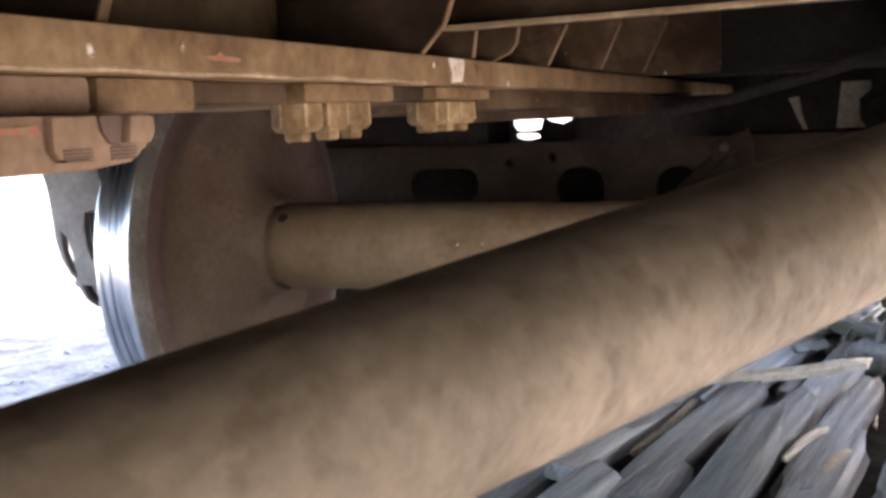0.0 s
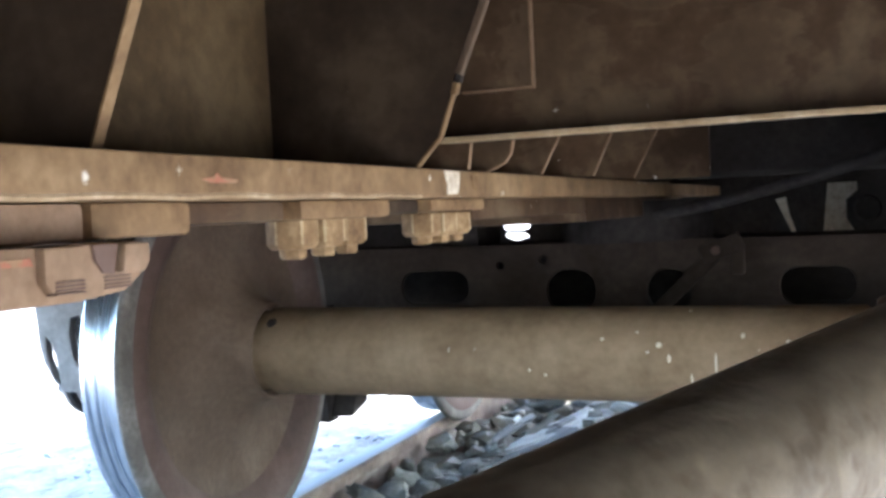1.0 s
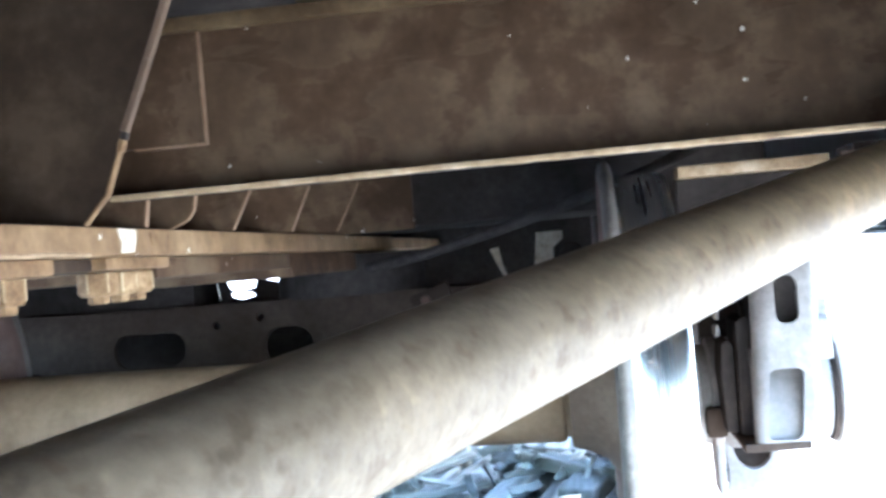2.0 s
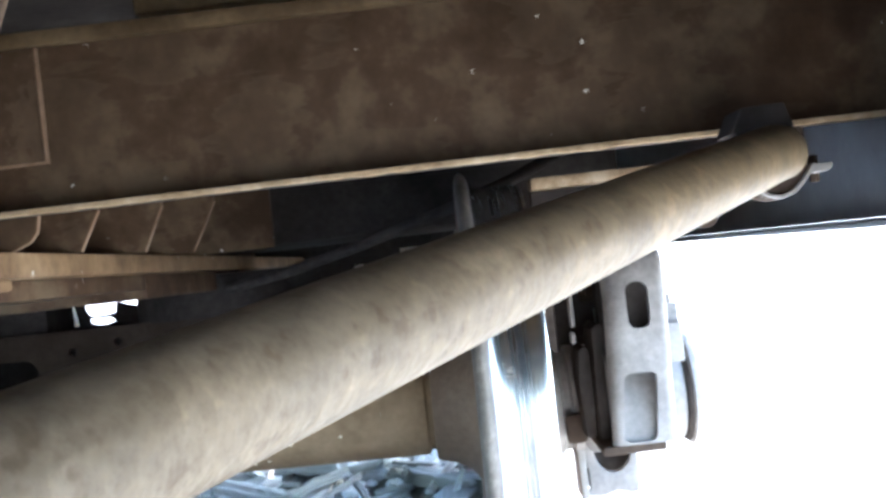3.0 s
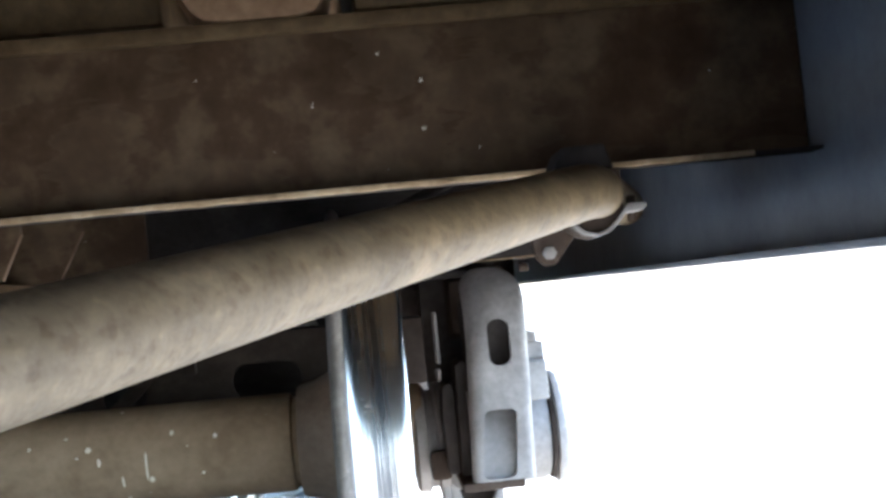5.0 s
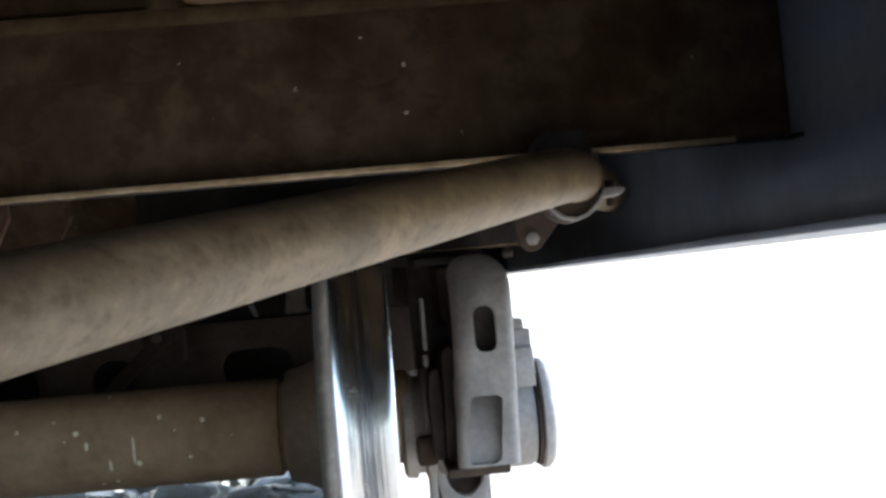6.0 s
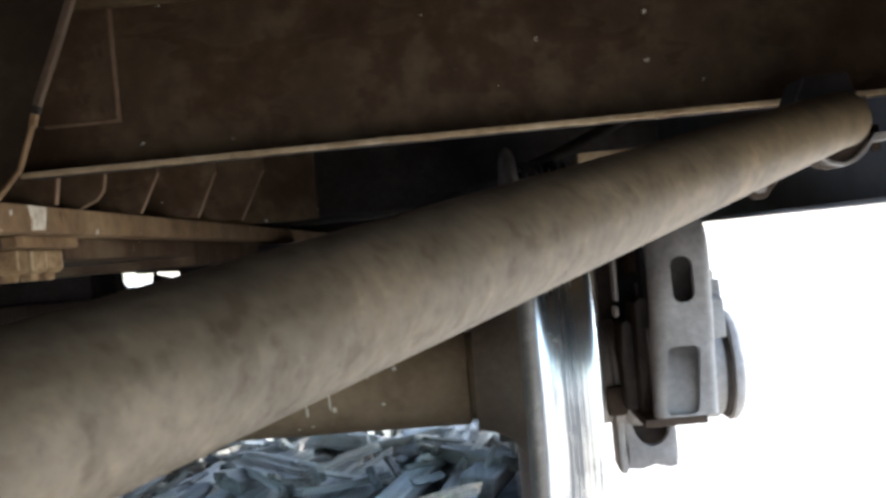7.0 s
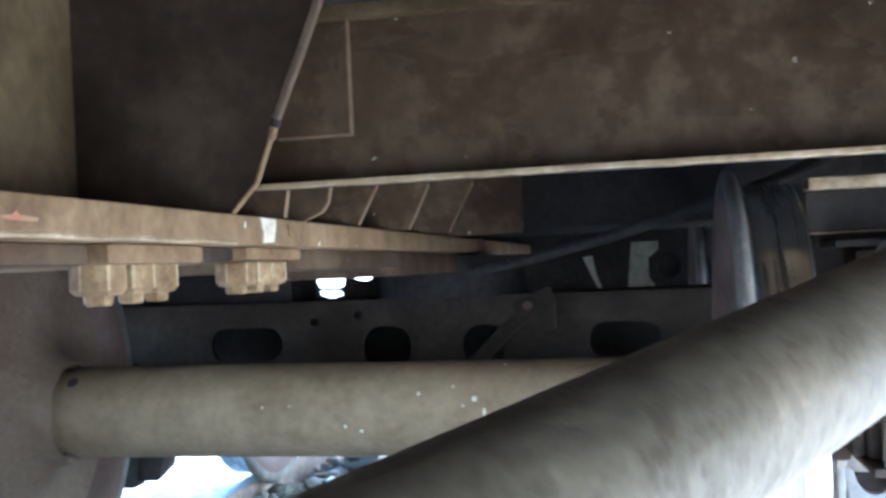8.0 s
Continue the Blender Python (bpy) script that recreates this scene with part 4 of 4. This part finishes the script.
def upper_floor():
    # floor coloured near black to hold down bounced and mirrored light below
    part("floor", box(-1.33, 1.33, END_Y, FAR_Y, 1.12, 1.24, 0.004), DARK, wagon)
    trough = [(0.532, 1.115), (0.556, 1.07), (0.569, 1.05), (0.59, 1.018), (0.603, 1.007), (0.622, 1.0035), (0.705, 1.0035), (0.728, 1.009), (0.742, 1.025), (0.75, 1.05), (0.756, 1.115)]
    part("floor_stringer", plate(trough, [], "y", -0.884, -0.3, bevel=0.004), ORANGE, wagon, "dusty tan trough-shaped floor stringer")
    part("floor_stringer", box(0.772, 0.965, -0.88, -0.3, 1.006, 1.115, 0.006), SILL, wagon)
    part("floor_stringer", box(0.335, 0.55, -0.83, -0.3, 1.02, 1.115, 0.006), SILL, wagon)
    for s in (1, -1):
        X = lambda a, b: (min(s * a, s * b), max(s * a, s * b))
        w = part("side_sill", box(*X(1.281, 1.293), END_Y, FAR_Y, 0.688, 1.119, 0.002), SKIRT, wagon, "faded dark side sill")
        part("sill_lip", box(*X(1.089, 1.293), END_Y, FAR_Y, 0.681, 0.6875, 0.0015), SKIRT, w)


upper_floor()


def unseen_body():
    """Plain unseen box body added above the floor to keep the sun off the far side of the track."""
    for s in (1, -1):
        part("body_side", box(min(s * 1.26, s * 1.293), max(s * 1.26, s * 1.293), END_Y, FAR_Y, 1.2405, 2.6, 0.004), SKIRT, wagon)
    for y in (END_Y, FAR_Y - 0.03):
        part("body_end", box(-1.2595, 1.2595, y, y + 0.03, 1.2405, 2.6, 0.004), SKIRT, wagon)
    part("body_roof", box(-1.33, 1.33, END_Y, FAR_Y, 2.6005, 2.64, 0.004), SKIRT, wagon)


unseen_body()


def body_bolster():
    b = part("body_bolster", box(-0.2, 1.08, 0.5, 1.05, 0.78, 1.1, 0.006), DARK, wagon, "dark body bolster over the bogie")
    # rail face near black, its shade put into the colour
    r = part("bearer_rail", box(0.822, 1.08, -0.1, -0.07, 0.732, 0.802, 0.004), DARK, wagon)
    part("bearer_lip", box(0.822, 1.08, -0.14, -0.07, 0.8035, 0.824, 0.004), EDGE, r)
    part("worn_edge", box(0.824, 1.08, -0.103, -0.0985, 0.729, 0.7315, 0.0008), EDGE, r)
    # both hanger plates are pale in place of light from the side opening
    part("hanger_plate", plate([(0.496, 0.757), (0.585, 0.757), (0.585, 0.73), (0.55, 0.7), (0.55, 0.64), (0.575, 0.597), (0.478, 0.597)], [], "y", 1.7, 1.715), PAINT, b, "small plate behind the bogie, coloured pale as if side-lit")
    part("brake_cylinder", lathe([(0, 0), (0, 0.036), (0.006, 0.042), (0.1, 0.042), (0.104, 0)], 24, Matrix.Translation((0.612, 1.56, 0.672)) @ Matrix.Rotation(radians(90), 4, "Z"), close=False), DARK, b, "dark round cylinder end")
    part("hanger_plate", plate([(0.333, 0.713), (0.365, 0.718), (0.375, 0.66), (0.395, 0.601), (0.38, 0.605), (0.355, 0.66)], [], "y", 1.7, 1.715), PAINT, b, "small hanger behind the bogie, coloured pale as if side-lit")
    # added dark sheet that screens off the daylight beyond, with a ragged gap left open
    gap = [(-0.669, 0.707), (-0.623, 0.699), (-0.613, 0.691), (-0.553, 0.689), (-0.561, 0.65), (-0.587, 0.644), (-0.656, 0.645), (-0.67, 0.667)]
    low = [(-0.659, 0.635), (-0.576, 0.632), (-0.563, 0.619), (-0.614, 0.605), (-0.655, 0.62)]
    tail = [(-0.543, 0.692), (-0.435, 0.684), (-0.478, 0.664), (-0.517, 0.674), (-0.543, 0.683)]
    part("far_screen", plate([(-1.08, 0.45), (1.0, 0.45), (1.0, 0.6), (1.085, 0.6), (1.085, 0.695), (1.28, 0.695), (1.28, 1.1), (-1.08, 1.1)], [gap, low, tail], "y", 1.9, 1.92), DARK, wagon)


body_bolster()


def build_brake_rod():
    t = thing("brake_rod", "thin dark brake rod slung under the floor", "brake rod", (0.3, 0.4, 0.72))
    part("bar", sweep([(0.14, 0.5, 0.69), (0.298, 0.41, 0.713), (0.48, 0.3, 0.752), (0.667, 0.184, 0.8), (0.8, 0.1, 0.84), (0.95, 0.0, 0.9), (1.09, -0.05, 0.93)], 0.012, 12), DARK, t)
    return t


build_brake_rod()


# ---- brake pipe ----
def build_pipe():
    t = thing("brake_pipe", "thick pitted dusty brake pipe running diagonally under the wagon", "pipe", (0.582, -1.75, 0.66))
    A, B = Vector((-0.151, -2.96, 0.4713)), Vector((0.9515, -1.141, 0.7551))
    pts = [A.lerp(B, i / 60) for i in range(61)]
    d0, d1 = (B - A).normalized(), Vector((0.29, 0.957, 0.02)).normalized()
    p = B.copy()
    for i in range(8):
        p = p + d0.slerp(d1, (i + 1) / 8) * 0.012
        pts.append(p.copy())
    for i in range(4):
        p = p + d1 * 0.1
        pts.append(p.copy())
    part("tube", sweep(pts, 0.0254, 48), PIPE, t, "pitted grey-brown tube", 60)
    return t


build_pipe()


def build_clamp():
    t = thing("pipe_clamp", "sooty steel clamp holding the brake pipe under the cross beam", "clamp", (0.98, -1.03, 0.78))
    part("saddle_plate", plate([(0.951, 0.787), (1.014, 0.787), (1.006, 0.8125), (0.963, 0.8115)], [], "y", -1.03, -0.965, bevel=0.003), DARK, t)
    cup = [(0.955, 0.745), (0.958, 0.736), (0.964, 0.728), (0.973, 0.7215), (0.986, 0.7185), (0.998, 0.7225), (1.008, 0.731), (1.015, 0.7395)]
    part("strap_cup", plate([(0.955, 0.785)] + cup + [(1.015, 0.785)], [], "y", -1.05, -1.0, bevel=0.002), BOLSTER, t, "half-round sooty strap")
    band = [(x + (0.985 - x) * 0.08, z + 0.0035) for x, z in cup][::-1]
    # paler casting paints the lit edge onto the dark strap
    part("strap_rim", plate(cup + [(1.031, 0.7405), (1.036, 0.744), (1.036, 0.7485), (1.017, 0.7485)] + band, [], "y", -1.057, -1.03, bevel=0.001), CAST, t, "grey rim and ear of the strap, paler as its lit edge")
    part("ear_bolt", rod((1.028, -1.025, 0.732), (1.028, -1.025, 0.758), 0.005, 6), BOLSTER, t)
    return t


build_clamp()


def build_bracket():
    t = thing("pipe_bracket", "small sooty lug bracket with a bolt under the side sill", "bracket", (1.0, -0.7, 0.75))
    lug = [(0.968, 0.79), (0.97, 0.74), (0.976, 0.708)] + [(0.992 + 0.015 * math.cos(radians(a)), 0.7155 + 0.015 * math.sin(radians(a))) for a in range(200, 341, 14)] + [(1.012, 0.716), (1.03, 0.738), (1.032, 0.79)]
    part("lug", plate(lug, [], "y", -0.71, -0.695, bevel=0.003), BOLSTER, t)
    part("bolt", lathe([(0, 0), (0, 0.009), (0.006, 0.009), (0.007, 0.007), (0.007, 0)], 6, Matrix.Translation((0.992, -0.7105, 0.7165)) @ Matrix.Rotation(radians(-90), 4, "Z"), close=False), CAST, t)
    part("bracket_stem", box(0.985, 1.086, -0.695, -0.6, 0.765, 0.8, 0.004), DARK, t)
    part("stem_nub", rod((0.965, -0.6, 0.704), (0.978, -0.6, 0.704), 0.006, 10), BOLSTER, t)
    return t


build_bracket()


# ---- loose wood and stones on the ground ----
def splinter(rng, length, width, thick, rough=1.0):
    """A split, furrowed length of old board along y, ragged at both ends."""
    bm = bmesh.new()
    n, k = 9, 9
    grooves = [rng.uniform(-0.22, 0.16) for _ in range(k)]
    lean, bend = rng.uniform(-0.3, 0.3) * min(1, rough + 0.2), rng.uniform(-0.04, 0.04) * min(1, rough + 0.1)
    loose = min(1, rough * 1.2)
    ends = [(rng.uniform(0, 0.16), rng.uniform(0, 0.16)) for _ in range(k)]
    rows = []
    for i in range(n + 1):
        u = i / n
        w = width * (1 - 0.35 * rng.random() * (abs(u - 0.5) > 0.42)) * (1 + 0.07 * loose * rng.uniform(-1, 1))
        z0 = bend * length * math.sin(math.pi * u) + thick * 0.1 * loose * rng.uniform(-1, 1)
        row = []
        for j in range(k):
            a = j / (k - 1) - 0.5
            f = ends[j][0] + u * (1 - ends[j][0] - ends[j][1])
            edge = -0.18 * (j in (0, k - 1))
            row.append(bm.verts.new((a * w, (f - 0.5) * length, z0 + thick * (0.4 + edge + rough * grooves[j] + (0.02 + 0.04 * loose) * rng.uniform(-1, 1) + lean * a))))
        row += [bm.verts.new((a * w, (u - 0.5) * length * 0.9, z0 - thick * 0.5)) for a in (0.46, 0.0, -0.46)]
        rows.append(row)
    m = k + 3
    for a, b in zip(rows, rows[1:]):
        for j in range(m):
            bm.faces.new((a[j], a[(j + 1) % m], b[(j + 1) % m], b[j]))
    bm.faces.new(rows[0])
    bm.faces.new(rows[-1][::-1])
    return bm


def build_wood():
    rng = random.Random(4)
    t = thing("broken_wood_pile", "pile of weathered grey splintered boards between the rails", "wood debris", (0, 1.2, -0.15))

    def family(count, lengths, widths, thicks, material, rough=1.0):
        out = []
        for k in range(count):
            bm = splinter(rng, rng.uniform(*lengths), rng.uniform(*widths), rng.uniform(*thicks), rough)
            bmesh.ops.recalc_face_normals(bm, faces=bm.faces)
            me = bpy.data.meshes.new("board")
            bm.to_mesh(me)
            bm.free()
            me.materials.append(material)
            out.append(me)
        return out

    def lay(meshes, x, y, z, rx, ry, rz):
        ob = new("board", rng.choice(meshes))
        ob.parent = t
        ob.matrix_basis = pose(x, y - 1.2, z, rx, ry, rz)

    wide = family(10, (0.8, 1.25), (0.085, 0.135), (0.05, 0.07), WOOD, 0.14)
    slab = family(6, (0.25, 0.45), (0.12, 0.2), (0.05, 0.09), WOOD, 0.5)
    thin = family(10, (0.15, 0.45), (0.012, 0.04), (0.012, 0.03), WOOD)
    frayed = family(6, (0.2, 0.5), (0.012, 0.035), (0.012, 0.025), PALE)
    # split boards lying side by side with open gaps between them
    for row in range(6):
        for i in range(8):
            if row > 1 and rng.random() < 0.4:
                continue
            lay(wide, -0.45 + 0.15 * i + rng.uniform(-0.012, 0.012) + 0.06 * (row % 2), -0.1 + 0.6 * row + rng.uniform(-0.18, 0.18), 0.065 + rng.uniform(0, 0.035), rng.gauss(0, 1.2), rng.gauss(0, 5), -9 + rng.gauss(0, 2.2))
    # chunks and splinters thrown over them, thicker towards the far wheels
    for i in range(15):
        lay(slab, rng.uniform(-0.55, 0.62), rng.uniform(1.3, 3.4), 0.11 + rng.uniform(0, 0.06), rng.gauss(0, 12), rng.gauss(0, 16), rng.uniform(-80, 80))
    for i in range(120):
        lay(thin, rng.uniform(-0.58, 0.64), rng.uniform(0.0, 1.3) if i % 12 == 0 else rng.uniform(1.3, 3.2), 0.1 + rng.uniform(-0.04, 0.06), rng.gauss(0, 10), rng.gauss(0, 25), -10 + rng.gauss(0, 24))
    for i in range(26):
        lay(frayed, rng.uniform(-0.5, 0.62), rng.uniform(-0.2, 2.4), 0.085 + rng.uniform(-0.02, 0.02), rng.gauss(0, 6), rng.gauss(0, 20), -10 + rng.gauss(0, 9))
    return t


def build_stick():
    rng = random.Random(9)
    t = thing("pale_stick", "pale freshly split stick lying across the grey boards", "stick", (0.34, 0.92, 0.0))
    bm = splinter(rng, 0.56, 0.055, 0.028, 0.4)
    bmesh.ops.transform(bm, matrix=pose(0.34, 0.9, -0.005, 0, 0, -62), verts=bm.verts)
    part("stick", bm, PALE, t)


def stones(name, label, seed, count, place, sizes, flat, material):
    """A scatter of small rough stones; place gives x, y, z for each."""
    rng = random.Random(seed)
    bm = bmesh.new()
    for i in range(count):
        p = place(rng, i)
        if p is None:
            continue
        tmp = bmesh.new()
        bmesh.ops.create_icosphere(tmp, subdivisions=1, radius=1)
        s = rng.uniform(*sizes)
        for v in tmp.verts:
            v.co *= 1 + 0.55 * noise.noise(v.co * 1.4 + Vector((i, 0, 0)))
        bmesh.ops.transform(tmp, matrix=pose(p[0], p[1], p[2] + s * 0.2, rng.uniform(-25, 25), rng.uniform(-25, 25), rng.uniform(0, 180)) @ Matrix.Diagonal((s, s * 1.6, s * flat, 1)), verts=tmp.verts)
        merge(bm, tmp)
    tagged(part(name, bm, material), label, "stones", kind="stuff")


def build_stones():
    def outside(rng, i):
        x = -rng.uniform(0.8, 1.38) if i % 2 else -rng.uniform(1.5, 2.4)
        y = rng.uniform(-1.0, 4.5)
        if noise.noise(Vector((x * 3, y * 3, 7))) < -0.05:
            return None
        z = -0.15 + 0.05 * noise.noise(Vector((x * 1.1, y * 1.1, 3))) + 0.025 * noise.noise(Vector((x * 4, y * 4, 1)))
        return x, y, min(z, -0.13) if abs(x) < 1.0 else z

    def heap(rng, i):
        u = rng.random()
        return -0.7 + 0.3 * u, rng.uniform(0.0, 3.4), -0.115 + 0.11 * (1 - u) * rng.random()

    stones("scattered_clods", "small pale clods on the trodden earth beside the track", 2, 900, outside, (0.005, 0.016), 0.6, STONE)
    stones("ballast_heap", "rough tan and grey stones heaped inside the rail", 3, 900, heap, (0.014, 0.042), 0.75, BALLAST)


def build_plank():
    t = thing("timber_edging", "rough tan timber lying along the track side", "timber", (-1.42, 0.7, -0.16))
    bm = bmesh.new()
    for i in range(8):
        box(-0.06, 0.06, 0.18 * i, 0.18 * (i + 1), -0.085, 0.0, 0.0, bm)
    bmesh.ops.remove_doubles(bm, verts=bm.verts, dist=1e-4)
    bmesh.ops.delete(bm, geom=[f for f in bm.faces if abs(f.normal.y) > 0.9 and 0.01 < f.calc_center_median().y < 1.43], context="FACES")
    for v in bm.verts:
        v.co += Vector([0.007 * noise.noise(v.co * 9 + Vector((k * 5, 0, 2))) for k in range(3)])
    bmesh.ops.bevel(bm, geom=[e for e in bm.edges if e.calc_face_angle(0) > 0.9], offset=0.005, segments=2, affect="EDGES")
    bmesh.ops.transform(bm, matrix=pose(-1.42, 0.0, -0.078, 0, 0, 4.6), verts=bm.verts)
    part("timber", bm, TIMBER, t)


def build_bed():
    bm = bmesh.new()
    rng = random.Random(6)
    xs, ys = [-0.69 + 0.0575 * i for i in range(25)], [-13 + 0.16 * j for j in range(125)]
    g = [[bm.verts.new((x, y, -0.118 + 0.02 * noise.noise(Vector((x * 6, y * 6, 8))))) for y in ys] for x in xs]
    for a, b in zip(g, g[1:]):
        for j in range(len(ys) - 1):
            bm.faces.new((a[j], b[j], b[j + 1], a[j + 1]))
    tagged(part("track_bed", bm, CINDER), "dark cindery bed between the rails", "track bed", kind="structure")


build_bed()
def build_block(x, y, z, size, turn, label):
    rng = random.Random(int(x * 100))
    t = thing("timber_block", label, "timber", (x, y, z - size[2] / 2), group="short timber blocks")
    bm = bmesh.new()
    box(-size[0] / 2, size[0] / 2, -size[1] / 2, size[1] / 2, -size[2] / 2, size[2] / 2, 0.012, bm, 3)
    for v in bm.verts:
        v.co += Vector([0.006 * noise.noise(v.co * 14 + Vector((k * 9, x, 0))) for k in range(3)])
    bmesh.ops.transform(bm, matrix=pose(x, y, z, 0, 4, turn), verts=bm.verts)
    part("block", bm, WOOD, t)


build_block(0.43, 2.06, -0.035, (0.1, 0.28, 0.075), -84, "pale weathered timber block lying on the broken boards")
build_block(0.6, 1.35, -0.045, (0.11, 0.34, 0.07), -14, "grey timber block beside the wheel")
build_stones()
build_plank()
build_stick()
build_wood()
